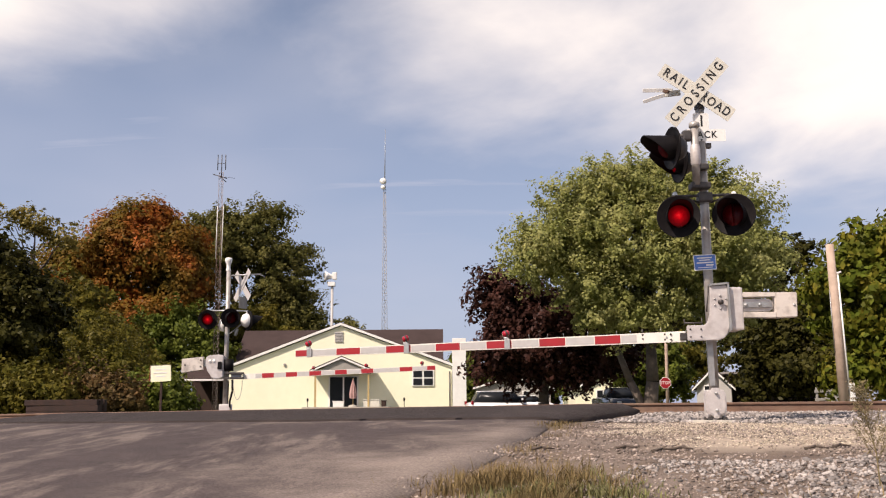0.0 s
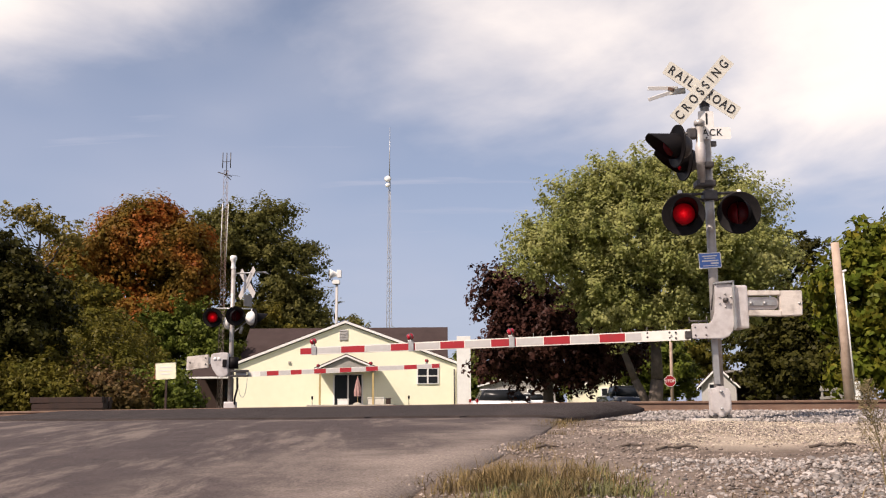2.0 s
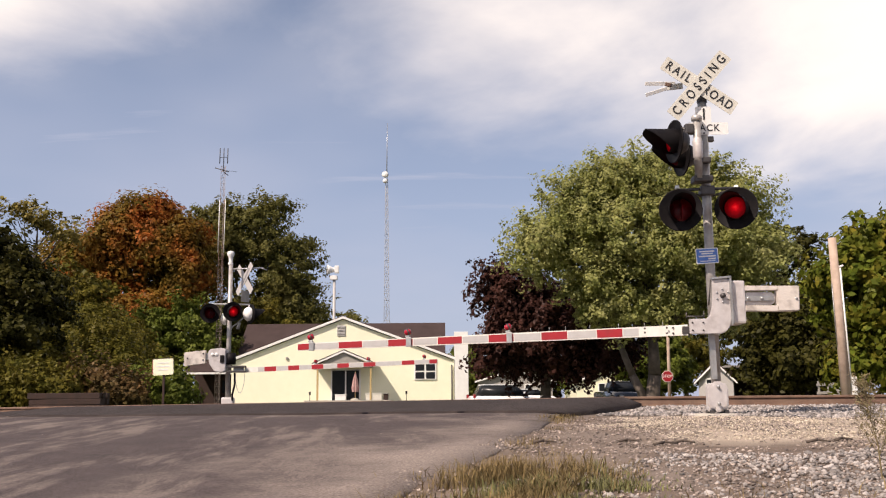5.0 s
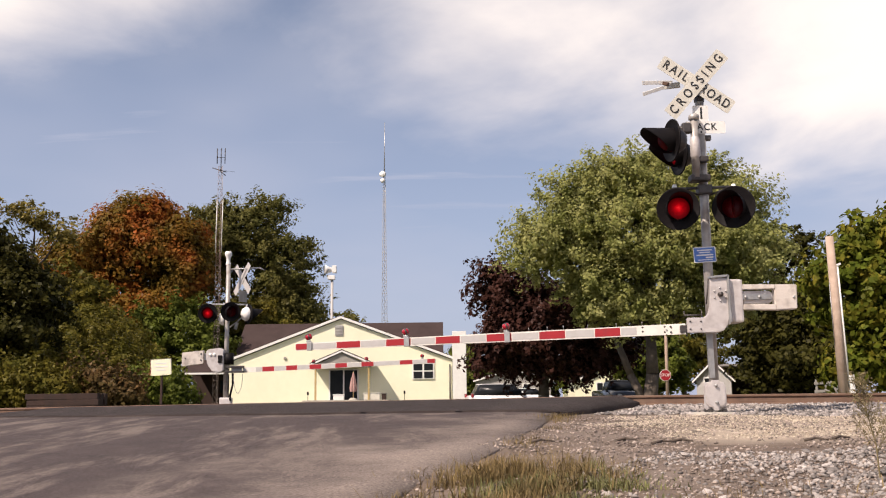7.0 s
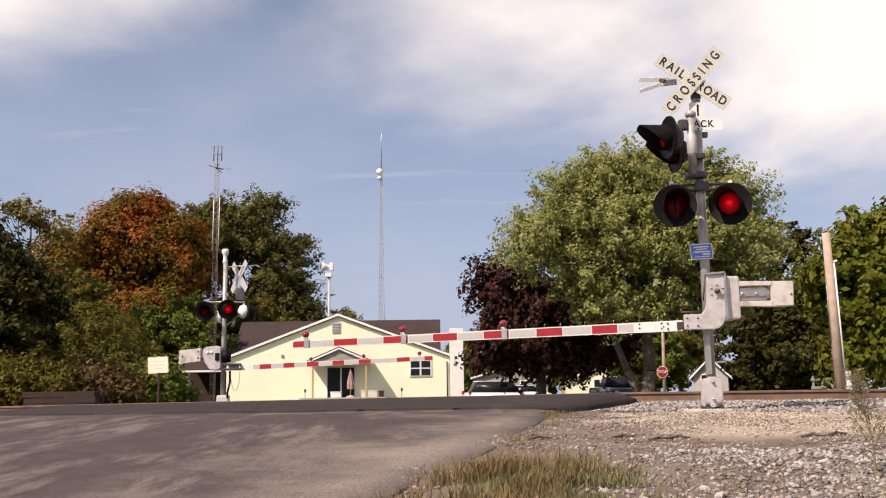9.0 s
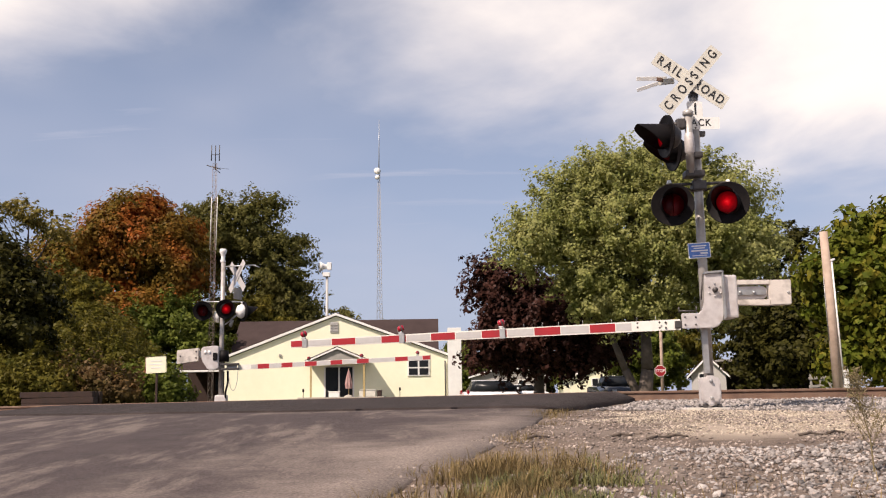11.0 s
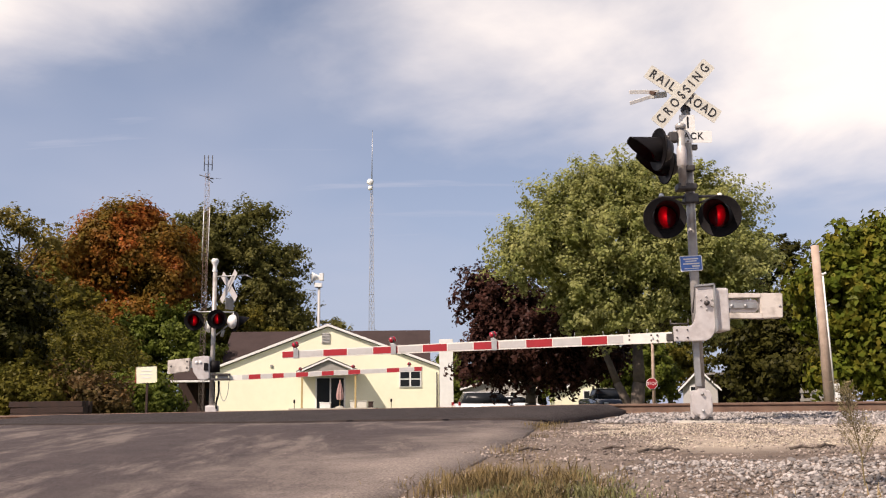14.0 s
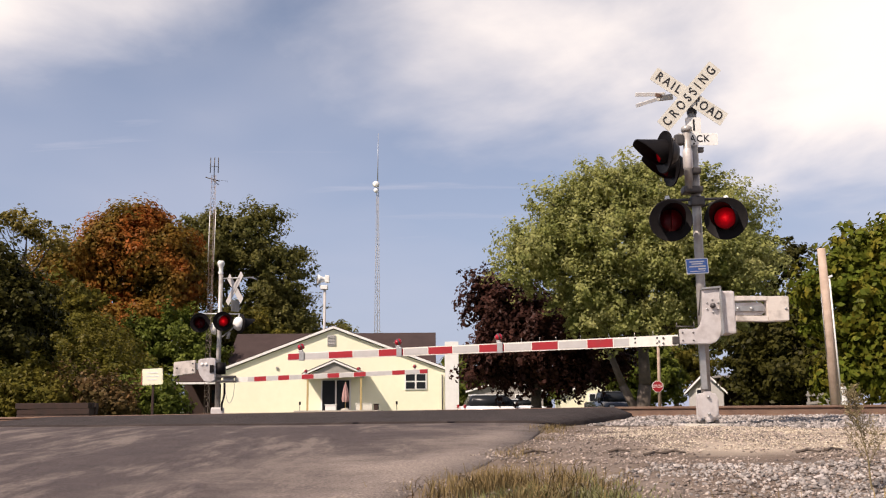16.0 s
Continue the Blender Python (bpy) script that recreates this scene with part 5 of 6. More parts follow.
    plain_plate("end_slab", [(0.80, 1.29), (1.09, 1.30), (1.10, 1.63), (0.80, 1.63)], 0.12, Matrix.Identity(4), M["peel"], cw, "peeling cream painted slab", 0.012)
    plain_plate("top_bar", [(0.38, 1.565), (0.81, 1.57), (0.81, 1.63), (0.38, 1.635)], 0.10, Matrix.Identity(4), M["peel"], cw, "", 0.008)
    plain_plate("lower_bar", [(0.38, 1.30), (0.81, 1.29), (0.81, 1.37), (0.38, 1.375)], 0.10, Matrix.Identity(4), M["peel"], cw, "", 0.008)
    bmx = [(0.40, 1.385), (0.74, 1.385), (0.785, 1.42), (0.785, 1.515), (0.74, 1.55), (0.40, 1.55)]
    plain_plate("slot_back", bmx, 0.05, Matrix.Translation((0, 0.05, 0)), M["cast"], cw)
    plain_plate("slide_bar", [(0.38, 1.43), (0.76, 1.43), (0.76, 1.50), (0.38, 1.50)], 0.05, Matrix.Translation((0, 0.01, 0)), M["galv"], cw, "", 0.006)
    bolts(cw, [(0.42, 1.465), (0.60, 1.465)], 0.005, 0.025)
    bolts(cw, [(1.05, 1.46)], 0.0, 0.02)
    # blue notice with unreadable white lines
    sg = plain_plate("blue_notice", [(-0.14, 0.0), (0.14, 0.0), (0.15, 0.01), (0.15, 0.20), (0.14, 0.21), (-0.14, 0.21), (-0.15, 0.20), (-0.15, 0.01)], 0.004, Matrix.Translation((-0.05, -0.08, 1.95)) @ pose(0, 0, 0, 0, -3), M["trim"], th, "blue notice plate with white lettering bars")
    plain_plate("blue_face", [(-0.14, 0.012), (0.14, 0.012), (0.14, 0.198), (-0.14, 0.198)], 0.002, Matrix.Translation((-0.05, -0.083, 1.95)) @ pose(0, 0, 0, 0, -3), M["blue"], sg)
    for i, (w, z, h) in enumerate(((0.20, 0.165, 0.016), (0.15, 0.135, 0.014), (0.22, 0.10, 0.018), (0.10, 0.065, 0.02), (0.2, 0.035, 0.01))):
        part("bar", box(B(), (0.0 if i != 3 else 0.06, 0, z), (w, 0.002, h), 0, Matrix.Identity(3).to_4x4()), M["trim"], sg).matrix_basis = Matrix.Translation((-0.05, -0.085, 1.95)) @ pose(0, 0, 0, 0, -3)
    # lower flashers on a crossarm
    bm = B()
    rod(bm, (-0.40, -0.02, 2.97), (0.40, -0.02, 2.99), 0.02, None, 10)
    for sx in (-1, 1):
        rod(bm, (sx * 0.40, -0.02, 2.975), (sx * 0.40, -0.02, 2.72), 0.02, None, 8)
        rod(bm, (sx * 0.30, -0.02, 2.97), (sx * 0.08, -0.03, 2.88), 0.014, None, 6)
        rod(bm, (sx * 0.40, -0.02, 2.74), (sx * 0.37 - 0.055, -0.14, 2.66), 0.022, None, 8)
    part("crossarm", bm, M["dark"], th)
    part("crossarm_clamp", box(B(), (0.0, -0.01, 2.95), (0.19, 0.19, 0.13), 0.02), M["dark"], th)
    for x in (-0.40, 0.40):
        part("junction_cap", lathe(B(), [(0.001, 0.05), (0.025, 0.045), (0.04, 0.0)], 12, pose(x, -0.02, 2.985)), M["trim"], th)
    L = lamp_unit(th, Matrix.Translation((-0.425, -0.26, 2.645)) @ pose(0, 0, 0, 0, 0, -8))
    Rr = lamp_unit(th, Matrix.Translation((0.315, -0.26, 2.665)) @ pose(0, 0, 0, 0, 0, -27))
    # short upper pipe with the second pair of flashers
    bm = B()
    rod(bm, (-0.125, -0.13, 3.10), (-0.12, -0.13, 3.94), 0.054, 0.052, 14)
    part("upper_pipe", bm, M["silver"], th)
    part("pipe_cap", lathe(B(), [(0.054, 3.90), (0.074, 3.91), (0.074, 3.96), (0.054, 3.98), (0.001, 3.985)], 16, pose(-0.12, -0.13, 0)), M["silver"], th)
    part("pipe_collar", lathe(B(), [(0.055, 3.38), (0.068, 3.40), (0.068, 3.62), (0.055, 3.66)], 16, pose(-0.122, -0.13, 0)), M["cast"], th)
    part("bracket", box(B(), (-0.07, -0.06, 3.10), (0.26, 0.22, 0.09), 0.02), M["dark"], th)
    part("bracket", box(B(), (-0.05, -0.06, 3.36), (0.20, 0.2, 0.08), 0.02), M["dark"], th)
    part("side_clamp", box(B(), (0.08, 0.0, 3.68), (0.10, 0.08, 0.07), 0.01), M["dark"], th)
    bm = B()
    rod(bm, (-0.137, -0.12, 3.76), (-0.33, -0.12, 3.80), 0.028, None, 8)
    box(bm, (-0.23, -0.12, 3.79), (0.12, 0.12, 0.14), 0.02)
    part("lamp_bracket", bm, M["dark"], th)
    L2 = lamp_unit(th, Matrix.Translation((-0.50, -0.42, 3.54)) @ pose(0, 0, 0, 0, 0, -80))
    R2 = lamp_unit(th, Matrix.Translation((-0.235, 0.28, 3.52)) @ pose(0, 0, 0, 0, 0, -80))
    # crossbuck and the track-count plate below it
    crossbuck(th, Matrix.Translation((-0.06, -0.13, 4.41)), -35.5, 48.5)
    tp = [(-0.22, 3.71), (0.31, 3.71), (0.325, 3.725), (0.325, 3.865), (0.31, 3.88), (0.10, 3.88), (0.10, 4.09), (0.085, 4.105), (-0.10, 4.105), (-0.115, 4.09), (-0.115, 3.88), (-0.22, 3.88)]
    tpl = plain_plate("track_plate", tp, 0.004, Matrix.Translation((0.0, -0.068, 0.02)), M["trim"], th, "white one-track plate")
    F = Matrix.Translation((0.0, -0.0705, 0.02))
    words("lettering", "1", 0.22, M["ink"], tpl, F @ Matrix.Translation((0.0, 0, 3.985)) @ UP_FACE, "black numeral")
    words("lettering", "TRACK", 0.135, M["ink"], tpl, F @ Matrix.Translation((-0.015, 0, 3.80)) @ UP_FACE, "black capital letters", 0.9, 0.44)
    bolts(tpl, [(0.0, 4.09), (-0.01, 3.75)], -0.069, 0.014, "dark")
    # folded white side plates behind the crossbuck
    sp = part("side_plate", box(B(), (-0.55, 0.06, 4.50), (0.42, 0.02, 0.055), 0.004, pose(0, 0, 0, 20, 0, 0)), M["trim"], th, "small folded white side plates")
    part("side_plate_lower", box(B(), (-0.55, 0.05, 4.40), (0.44, 0.02, 0.05), 0.004, pose(0, 0, 0, 20, -18, 0)), M["trim"], sp)
    part("side_plate_arm", box(B(), (-0.35, 0.05, 4.45), (0.22, 0.03, 0.08), 0.006, pose(0, 0, 0, 0, -6, 0)), M["cream"], sp)
    part("rust_patch", box(B(), (-0.44, 0.035, 4.475), (0.09, 0.02, 0.05), 0.006, pose(0, 0, 0, 0, 12, 0)), M["rail"], sp)
    gate_arm(th, Matrix.Translation((-0.40, -0.24, 1.057)) @ pose(0, 0, 0, 0, 0, -20) @ pose(0, 0, 0, 0, -0.75, 0), 5.74, [(0.85, 1.2), (1.6, 1.97), (2.36, 2.73), (3.12, 3.49), (3.87, 4.26), (4.67, 5.06), (5.54, 5.74)], [2.42, 3.93, 5.50])
    part("arm_coupling", box(B(), (-0.42, -0.22, 1.055), (0.10, 0.05, 0.10), 0.012), M["dark"], th)
    bolts(th, [(-0.58, 1.02), (-0.58, 1.09), (-0.66, 1.02), (-0.66, 1.09), (-0.95, 1.03), (-0.95, 1.085)], -0.18, 0.014, "dark")
    return th, ((L, 1), (R2, -1)), ((Rr, -1), (L2, -1))


M["peel"] = material("peeling_cream_paint", (0.66, 0.60, 0.54), (0.58, 0.52, 0.47), 0.55, 0, 3, 0.2, 40, stain=(0.30, 0.26, 0.23), stain_scale=5.0, stain_amt=0.9)
near, near_even, near_odd = near_signal()


def far_signal():
    base = (-6.34, 28.3, 0.95)
    th = empty("crossing_signal", Matrix.Translation(base), "silver railroad crossing signal seen from behind, gate lowered", "railroad signal", "crossing signals")
    part("footing", box(B(), (0, 0, 0.02), (0.6, 0.6, 0.12), 0.02), M["concrete"], th)
    part("base", box(B(), (0.02, 0, 0.2), (0.34, 0.3, 0.26), 0.04), M["cast"], th)
    part("mast", rod(B(), (0, 0, 0), (0.01, 0, 4.25), 0.070, 0.064, 16), M["silver"], th, "tall silver pipe mast")
    part("bell", lathe(B(), [(0.068, 4.20), (0.08, 4.24), (0.055, 4.30), (0.065, 4.42), (0.10, 4.48), (0.108, 4.55), (0.085, 4.60), (0.001, 4.60)], 18), M["trim"], th, "white bell on the mast top")
    bm = B()
    rod(bm, (-0.54, -0.02, 3.04), (0.60, -0.02, 3.02), 0.022, None, 8)
    for x in (-0.52, 0.13, 0.58):
        rod(bm, (x, -0.02, 3.04), (x, -0.02, 2.8), 0.022, None, 6)
    part("crossarm", bm, M["galv"], th)
    bm = B()
    rod(bm, (0.02, 0, 4.07), (0.98, -0.05, 4.10), 0.02, None, 8)
    rod(bm, (0.9, -0.05, 4.10), (1.08, -0.05, 4.03), 0.015, None, 6)
    part("top_arm", bm, M["galv"], th)
    L = lamp_unit(th, Matrix.Translation((-0.53, -0.15, 2.76)) @ pose(0, 0, 0, 0, 0, 10))
    Rr = lamp_unit(th, Matrix.Translation((0.13, -0.15, 2.80)) @ pose(0, 0, 0, 0, 0, 24))
    back = lamp_unit(th, Matrix.Translation((0.62, 0.0, 2.74)) @ pose(0, 0, 0, 0, 0, 125))
    part("lamp_back", lathe(B(), [(0.20, 0.0), (0.21, 0.05), (0.17, 0.13), (0.08, 0.18), (0.001, 0.19)], 20, Matrix.Translation((0.60, -0.02, 2.74)) @ pose(0, 0, 0, 0, 0, 125) @ pose(0, 0, 0, -90)), M["trim"], th, "white painted back of a flasher")
    part("lamp_back", lathe(B(), [(0.19, 0.0), (0.19, 0.05), (0.15, 0.12), (0.001, 0.16)], 20, Matrix.Translation((-0.12, 0.12, 2.62)) @ pose(0, 0, 0, 0, 0, 100) @ pose(0, 0, 0, -90)), M["trim"], th)
    cb = crossbuck(th, Matrix.Translation((0.38, 0.18, 3.80)) @ pose(0, 0, 0, 0, 0, -48), -45, 45, False, "white")
    part("track_plate", box(B(), (0.42, 0.15, 3.28), (0.34, 0.01, 0.34), 0.004, pose(0, 0, 0, 0, 0, 58)), M["graywood"], th)
    # gate mechanism
    hx = [(-0.50, 1.60), (-0.46, 1.70), (-0.10, 1.74), (0.02, 1.70), (0.02, 1.08), (-0.12, 1.03), (-0.30, 1.06), (-0.46, 1.30)]
    mc = plain_plate("gate_mechanism", hx, 0.34, Matrix.Translation((0, -0.42, 0)), M["cast"], th, "angular cast gate mechanism", 0.025)
    bolts(mc, [(-0.36, 1.55), (-0.25, 1.55)], -0.43, 0.05, "trim")
    part("motor_drum", rod(B(), (0.13, -0.25, 1.27), (0.13, -0.25, 1.60), 0.15, 0.14, 18), M["black"], th, "black motor drum")
    part("drum_handle", box(B(), (-0.08, -0.44, 1.42), (0.12, 0.03, 0.22), 0.02), M["black"], th)
    for z, w in ((1.20, 0.52), (1.06, 0.52)):
        part("arm_plate", box(B(), (0.32, -0.3, z), (w, 0.16, 0.06), 0.01), M["dark"], th)
    part("arm_hub", box(B(), (0.36, -0.22, 1.12), (0.3, 0.06, 0.12), 0.01), M["galv"], th)
    cw = plain_plate("counterweight", [(-1.20, 1.22), (-0.58, 1.30), (-0.58, 1.68), (-1.20, 1.62)], 0.14, Matrix.Translation((0, -0.34, 0)), M["peel"], th, "grey counterweight slab", 0.012)
    bolts(cw, [(-0.65, 1.58), (-0.65, 1.40), (-1.10, 1.45)], -0.345, 0.025, "dark")
    part("counterweight_bar", box(B(), (-0.53, -0.25, 1.5), (0.12, 0.06, 0.2), 0.01), M["galv"], th)
    # cables
    bm = B()
    pts = [(0.24, -0.2, 1.02), (0.25, -0.2, 0.7), (0.18, -0.2, 0.4), (0.16, -0.1, 0.2)]
    for p, q in zip(pts, pts[1:]):
        rod(bm, p, q, 0.03, None, 6)
    part("cable", bm, M["black"], th)
    bm = B()
    prev = None
    for i in range(13):
        a = math.pi * i / 12
        p = Vector((0.42 + 0.13 * math.cos(a) * (1 if i > 6 else 1) - 0.0, -0.3, 1.0 - 0.55 * math.sin(a)))
        if prev:
            rod(bm, prev, p, 0.008, None, 4)
        prev = p
    part("loop_wire", bm, M["galv"], th)
    bm = B()
    rod(bm, (0.25, 0.0, 2.3), (0.30, 0.0, 2.5), 0.05, None, 8)
    rod(bm, (0.08, 0, 2.35), (0.5, 0, 2.7), 0.02, None, 6)
    part("conduit", bm, M["galv"], th)
    gate_arm(th, Matrix.Translation((0.55, -0.2, 2.055 - base[2])) @ pose(0, 0, 0, 0, 0, 160) @ pose(0, 0, 0, 0, 1.25, 0), 5.92, [(0.64, 1.03), (1.41, 1.77), (2.15, 2.53), (2.95, 3.32), (3.75, 4.12), (4.89, 5.27), (5.69, 5.92)], [2.25, 3.87, 5.52], "redlens", False, 0.150, 0.9, 0)
    for d in (back,):
        d.matrix_basis = d.matrix_basis @ pose(0, 0, 0, 0, 0, 89)
    return th, ((L, -1),), ((Rr, 1),)


far, far_even, far_odd = far_signal()



# ---- stones, grass and weeds ----
def stone_mesh(name, mat, seed):
    """One rough stone of unit size."""
    rng = random.Random(seed)
    bm = B()
    bmesh.ops.create_icosphere(bm, subdivisions=1, radius=0.5)
    for v in bm.verts:
        v.co *= rng.uniform(0.6, 1.3)
        v.co.z *= 0.72
        v.co.x *= 1.2
    return mesh_of(name, bm, mat)


def scatter(name, label, pts, sizes, mat, seed, low=False):
    """Very many rough stones in one mesh."""
    rng = np.random.default_rng(seed)
    if low:
        v0 = np.array([(1, 0, 0), (-1, 0, 0), (0, 1, 0), (0, -1, 0), (0, 0, 1), (0, 0, -1)], float) * 0.55
        f0 = np.array([(0, 2, 4), (2, 1, 4), (1, 3, 4), (3, 0, 4), (2, 0, 5), (1, 2, 5), (3, 1, 5), (0, 3, 5)])
    else:
        bm = B()
        bmesh.ops.create_icosphere(bm, subdivisions=1, radius=0.5)
        bm.verts.ensure_lookup_table()
        v0 = np.array([v.co[:] for v in bm.verts])
        f0 = np.array([[v.index for v in f.verts] for f in bm.faces])
        bm.free()
    n = len(pts)
    co = v0[None] * rng.uniform(0.5, 1.4, (n, len(v0), 1)) * np.array([1.2, 1.0, 0.75]) * rng.uniform(0.75, 1.25, (n, 1, 3))
    a = rng.uniform(0, 6.283, n)
    t = rng.normal(0, 0.35, n)
    c, s = np.cos(a)[:, None], np.sin(a)[:, None]
    x, y, z = co[..., 0], co[..., 1], co[..., 2]
    ct, st = np.cos(t)[:, None], np.sin(t)[:, None]
    y, z = y * ct - z * st, y * st + z * ct
    co = np.stack([x * c - y * s, x * s + y * c, z], -1) * np.asarray(sizes)[:, None, None] + np.asarray(pts)[:, None, :]
    fc = f0[None] + (np.arange(n) * len(v0))[:, None, None]
    ob = new(name, raw_mesh(name, co.reshape(-1, 3), fc.reshape(-1, 3), mat, 3))
    return tagged(ob, label, "gravel", kind="stuff")


def plot(n, u0, u1, s0, s1, seed, keep=None, sink=0.25, size=(0.03, 0.06)):
    rng = random.Random(seed)
    pts, sizes = [], []
    for _ in range(n):
        u, s = rng.uniform(u0, u1), rng.uniform(s0, s1)
        if keep and not keep(u, s, rng):
            continue
        p = at(u, s)
        k = size[0] + (size[1] - size[0]) * rng.random() ** 2
        pts.append((p.x, p.y, ground_z(p.x, p.y) + k * (0.5 - sink) * 0.7))
        sizes.append(k)
    return pts, sizes


def nz(u, s, k, off=0.0):
    return noise.noise(Vector((u * k, s * k, off)))


def build_stones():
    def ballast(u, s, r):
        return s > 12.9 + 0.9 * nz(u, s, 0.5) - 0.03 * u and (u > -2.65) and not (abs(s - 18.14) < 0.08)

    def tan(u, s, r):
        if r.random() < 0.12 + 0.45 * nz(u, s, 1.3, 17):
            return False
        w = 0.5 * nz(u, s, 0.7, 3)
        return 9.2 + w - 0.16 * u < s < 13.0 + w and u > -1.9 + 0.9 * nz(u, s, 0.8, 5) - 0.25 * (s - 11)

    def rubble(u, s, r):
        d = 0.55 + 0.9 * nz(u, s, 0.6, 8)
        return s < 8.0 - 0.1 * u + 0.5 * nz(u, s, 0.8, 3) and u > -1.3 + 0.5 * nz(u, s, 1.2, 6) and r.random() < d + 0.35 * (u > 0)

    def loose(u, s, r):
        return u > -2.7 and r.random() < 0.55 + 0.9 * nz(u, s, 0.9, 11)

    scatter("track_ballast", "grey crushed stone ballast beside the rails", *plot(22000, -2.7, 11, 12.4, 18.6, 1, ballast, 0.2, (0.035, 0.07)), M["stone"], 1, True)
    scatter("limestone_fan", "tan limestone chips spread round the signal", *plot(72000, -2.6, 8.0, 8.0, 13.6, 2, tan, 0.25, (0.008, 0.024)), M["tan"], 2, True)
    scatter("rubble_stones", "coarse grey and white stones on the slope", *plot(28000, -2.2, 5.0, 3.6, 9.0, 3, rubble, 0.28, (0.012, 0.042)), M["stone"], 3)
    scatter("loose_pebbles", "scattered pebbles on brown earth", *plot(60000, -3.0, 7.0, 4.0, 12.6, 4, loose, 0.2, (0.008, 0.034)), M["pebble"], 4, True)
    scatter("road_grit", "scattered small stones on the asphalt", *[x for x in plot(260, -14, -3.2, 5.0, 17.5, 5, None, -1.4, (0.008, 0.02))], M["pebble"], 5, True)
    # the nearest large stones, one by one
    bed = tagged(new("stone_bed", mesh_of("stone_bed", box(B(), (0, 0, -0.08), (0.3, 0.3, 0.06)), M["stone"])), "bed of large pale stones near the weeds", "stones")
    p0 = at(1.6, 6.2)
    bed.location = (p0.x, p0.y, ground_z(p0.x, p0.y))
    kinds = [stone_mesh("stone", M["pick"], 70 + i) for i in range(7)]
    rng = random.Random(9)
    n = 0
    while n < 240:
        u, s = rng.uniform(-1.0, 3.6), rng.uniform(4.8, 8.0)
        if rng.random() > 0.6 + 0.8 * nz(u, s, 0.6, 8):
            continue
        p = at(u, s)
        k = 0.028 + 0.042 * rng.random() ** 2
        ob = new("stone", kinds[n % 7])
        ob.parent = bed
        ob.matrix_basis = Matrix.Translation(Vector((p.x, p.y, ground_z(p.x, p.y) + k * 0.2)) - bed.location) @ pose(0, 0, 0, rng.uniform(-25, 25), rng.uniform(-25, 25), rng.uniform(0, 360)) @ Matrix.Diagonal((k, k * rng.uniform(0.7, 1.1), k, 1))
        n += 1


M["pebble"] = material("mixed_pebbles", (0.35, 0.285, 0.24), (0.18, 0.14, 0.12), 0.9, 0, 3, island=0.6)
M["pick"] = material("pale_picked_stone", (0.40, 0.36, 0.33), (0.25, 0.22, 0.205), 0.9, 0, 6, 0.4, 30, randob=0.5)
build_stones()


def blades(name, label, n, where, height, mat, seed, width=0.006, lean=0.5, cat="grass"):
    """Many narrow bent blades in one mesh; where(rng) gives (u, s, height factor)."""
    rng = random.Random(seed)
    co, fc = [], []
    for _ in range(n):
        got = where(rng)
        if not got:
            continue
        u, s, k = got
        p = at(u, s)
        z = ground_z(p.x, p.y) - 0.01
        h = height * k * rng.uniform(0.45, 1.1)
        a = rng.uniform(0, 6.283)
        b = rng.gauss(0, lean) * h
        d, w = Vector((math.cos(a), math.sin(a), 0)), Vector((-math.sin(a), math.cos(a), 0)) * width * rng.uniform(0.6, 1.3)
        q0 = Vector((p.x, p.y, z))
        q1 = q0 + d * b * 0.35 + Vector((0, 0, h * 0.6))
        q2 = q0 + d * b + Vector((0, 0, h))
        i = len(co)
        co += [q0 - w, q0 + w, q1 - w * 0.8, q1 + w * 0.8, q2 - w * 0.15, q2 + w * 0.15]
        fc += [(i, i + 1, i + 3, i + 2), (i + 2, i + 3, i + 5, i + 4)]
    ob = new(name, raw_mesh(name, np.array([c[:] for c in co]), np.array(fc), mat))
    return tagged(ob, label, cat, kind="stuff")


def tuft_place(rng):
    """The tuft that lines the road's edge: thick along u -2.3 to -0.4, thinning to the right."""
    u = rng.triangular(-2.3, -0.9, -1.85)
    s = rng.gauss(5.9, 0.55)
    if nz(u, s, 1.9, 21) < -0.03 or s > 7.2:
        return None
    return u, s, 1.0 - 0.3 * abs(u + 1.8) + 0.5 * nz(u, s, 2.2, 30)


def right_place(rng):
    u, s = rng.uniform(-0.6, 2.8), rng.gauss(5.0, 0.55)
    if nz(u, s, 1.4, 41) < 0.08:
        return None
    return u, s, 0.8


blades("dry_grass", "dry straw-coloured grass tuft beside the road", 7000, tuft_place, 0.15, M["straw"], 61, 0.0026, 0.9)
blades("green_grass_patch", "short green grass within the dry tuft", 5200, lambda r: (lambda g: g and (g[0] + 0.3, g[1] - 0.45, g[2]))(tuft_place(r)), 0.09, M["grass"], 62, 0.004, 0.7)
blades("sparse_grass", "sparse dry grass between the stones", 1800, right_place, 0.13, M["straw"], 63, 0.003, 0.9)
blades("verge_grass", "thin weeds along the asphalt edge", 1500, lambda r: (lambda s: (road_edges(s)[1] + 0.12 + r.gauss(0, 0.15), s, 1.0) if nz(s, 3, 0.9, 5) > -0.1 else None)(r.uniform(6, 13)), 0.07, M["straw"], 64, 0.003, 0.8)


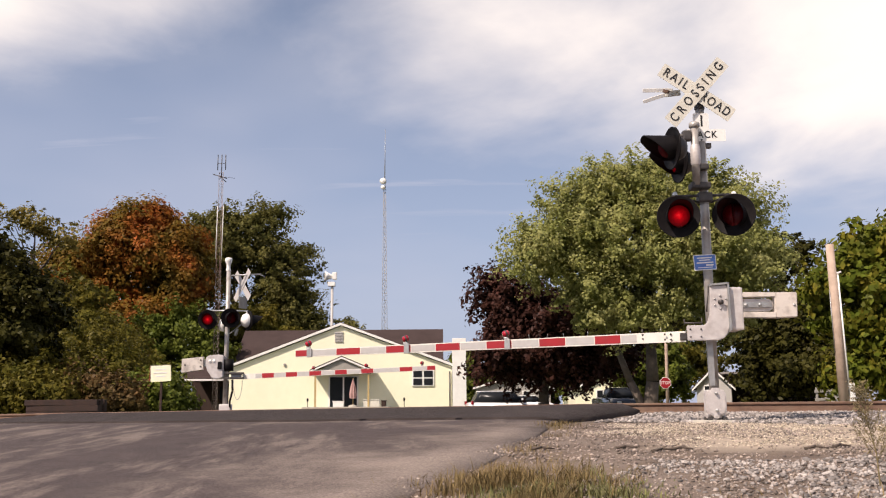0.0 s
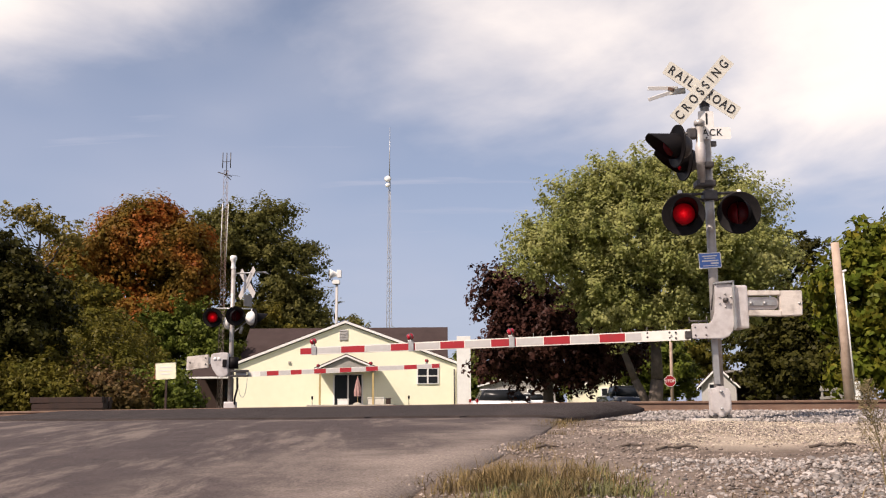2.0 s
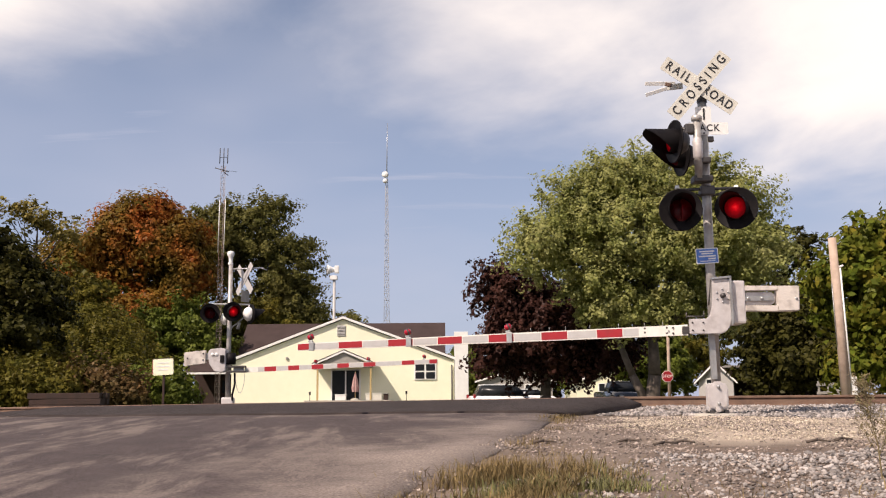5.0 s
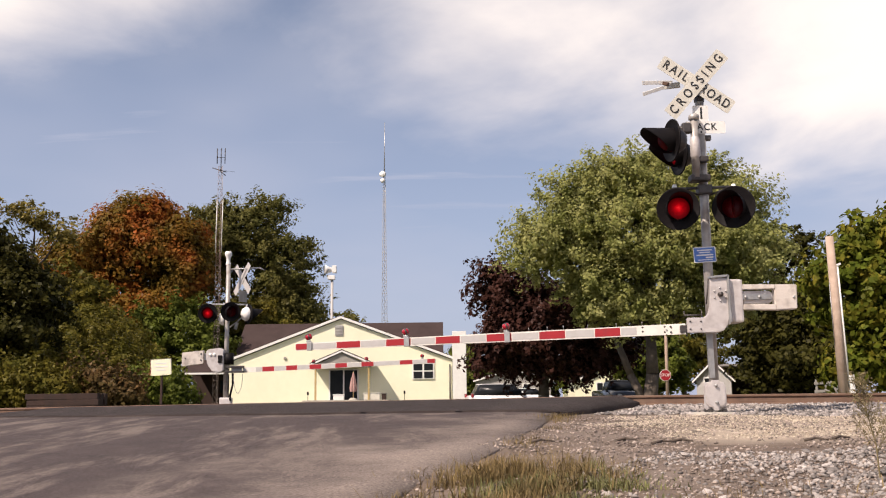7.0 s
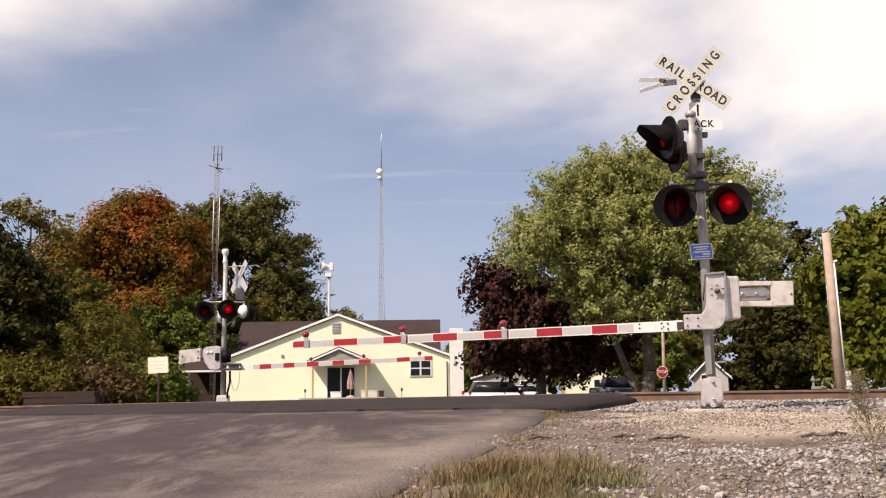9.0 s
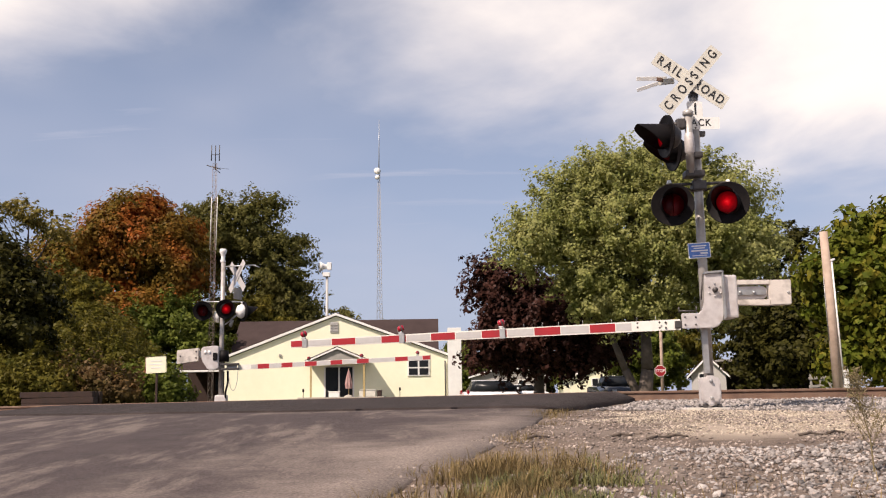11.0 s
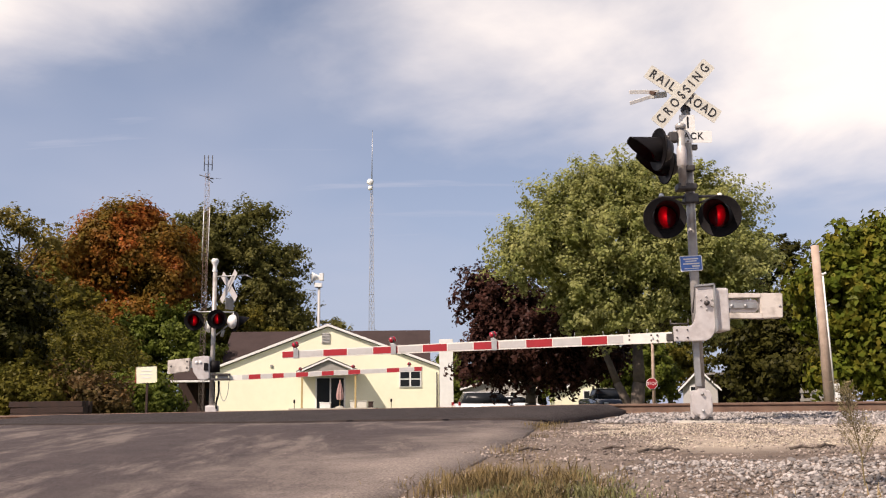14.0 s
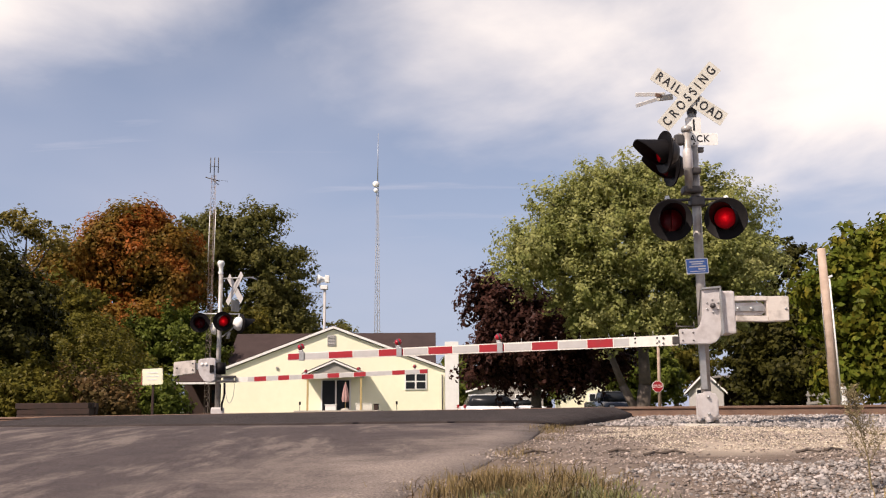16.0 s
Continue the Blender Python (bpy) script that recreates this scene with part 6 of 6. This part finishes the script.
def tall_weed(u, s, h, seed, label):
    rng = random.Random(seed)
    p = at(u, s)
    th = empty("dry_weed", Matrix.Translation((p.x, p.y, ground_z(p.x, p.y))), label, "weed", "tall weeds")
    bm = B()
    stem = [Vector((0, 0, -0.02)), Vector((-0.01, 0, h * 0.35)), Vector((-0.05, 0.01, h * 0.7)), Vector((-0.10, 0.0, h))]
    for i, (a, b) in enumerate(zip(stem, stem[1:])):
        rod(bm, a, b, 0.006 - 0.0015 * i, 0.0045 - 0.0015 * i, 5, False)
    tips = []
    for i in range(34):
        f = rng.uniform(0.25, 0.98)
        k = min(2, int(f * 3))
        o = stem[k].lerp(stem[k + 1], f * 3 - k)
        a = rng.uniform(0, 6.283)
        l = h * 0.36 * (1.15 - f) + 0.04
        e = o + Vector((math.cos(a) * l * 0.55, math.sin(a) * l * 0.55, l * 0.8))
        rod(bm, o, e, 0.002, 0.0012, 3, False)
        for j in range(9):
            tips.append(o.lerp(e, rng.uniform(0.2, 1.05)))
    part("stem", bm, M["weed"], th)
    co, fc = [], []
    for t in tips * 4:
        c = t + Vector((rng.gauss(0, 0.012), rng.gauss(0, 0.012), rng.gauss(0, 0.012)))
        d = Vector((rng.gauss(0, 1), rng.gauss(0, 1), rng.gauss(0.6, 1))).normalized() * rng.uniform(0.009, 0.022)
        w = d.cross(Vector((rng.gauss(0, 1), rng.gauss(0, 1), rng.gauss(0, 1)))).normalized() * 0.0025
        i = len(co)
        co += [c - d, c + w, c + d, c - w]
        fc.append((i, i + 1, i + 2, i + 3))
    ob = new("foliage", raw_mesh("foliage", np.array([c[:] for c in co]), np.array(fc), M["weed"]))
    ob.parent = th


tall_weed(0.42, 6.53, 0.60, 5, "tall dry feathery weed growing from stones")
tall_weed(2.2, 15.4, 0.30, 8, "thin dry weed near the rails")


def dark_wood_bits():
    for u, s, l, a in ((0.9, 9.4, 0.24, 8), (-1.5, 8.9, 0.2, -14), (1.9, 9.0, 0.35, 20), (-2.2, 8.6, 0.22, 5), (-1.15, 8.7, 0.26, 30), (-1.0, 8.8, 0.2, -24), (0.1, 9.0, 0.2, -6), (0.3, 9.1, 0.16, 16)):
        p = at(u, s)
        bm = rod(B(), (-l / 2, 0, 0.012), (0, 0.01, 0.03), 0.014, 0.012, 6)
        rod(bm, (0, 0.01, 0.03), (l / 2, -0.02, 0.015), 0.012, 0.006, 6)
        ob = new("dead_stick", mesh_of("dead_stick", bm, M["tie"]))
        ob.matrix_basis = Matrix.Translation((p.x, p.y, ground_z(p.x, p.y))) @ pose(0, 0, 0, 0, 0, a)
        tagged(ob, "dark dead stick lying on the gravel", "stick", "sticks on the gravel")


dark_wood_bits()


# ---- what moves ----
def motions():
    """The flashers change over every 0.605 s: a disc faces out while lit and stands edge-on while dark."""
    first, step = 0.07, 0.605
    for discs, lit_at_start in (((*near_even, *far_even), True), ((*near_odd, *far_odd), False)):
        lit, k = lit_at_start, 0
        rows = [(0.0, lit)]
        while first + k * step < 15.97:
            t = first + k * step
            rows.append((t - 0.034, lit))
            lit = not lit
            rows.append((t + 0.034, lit))
            k += 1
        rows.append((16.0, lit))
        for d, way in discs:
            at0 = d.matrix_basis.translation.copy()
            walk(d, [(t, Matrix.Translation(at0) @ pose(0, 0, 0, 0, 0, 0 if on else 89 * way)) for t, on in rows])


motions()
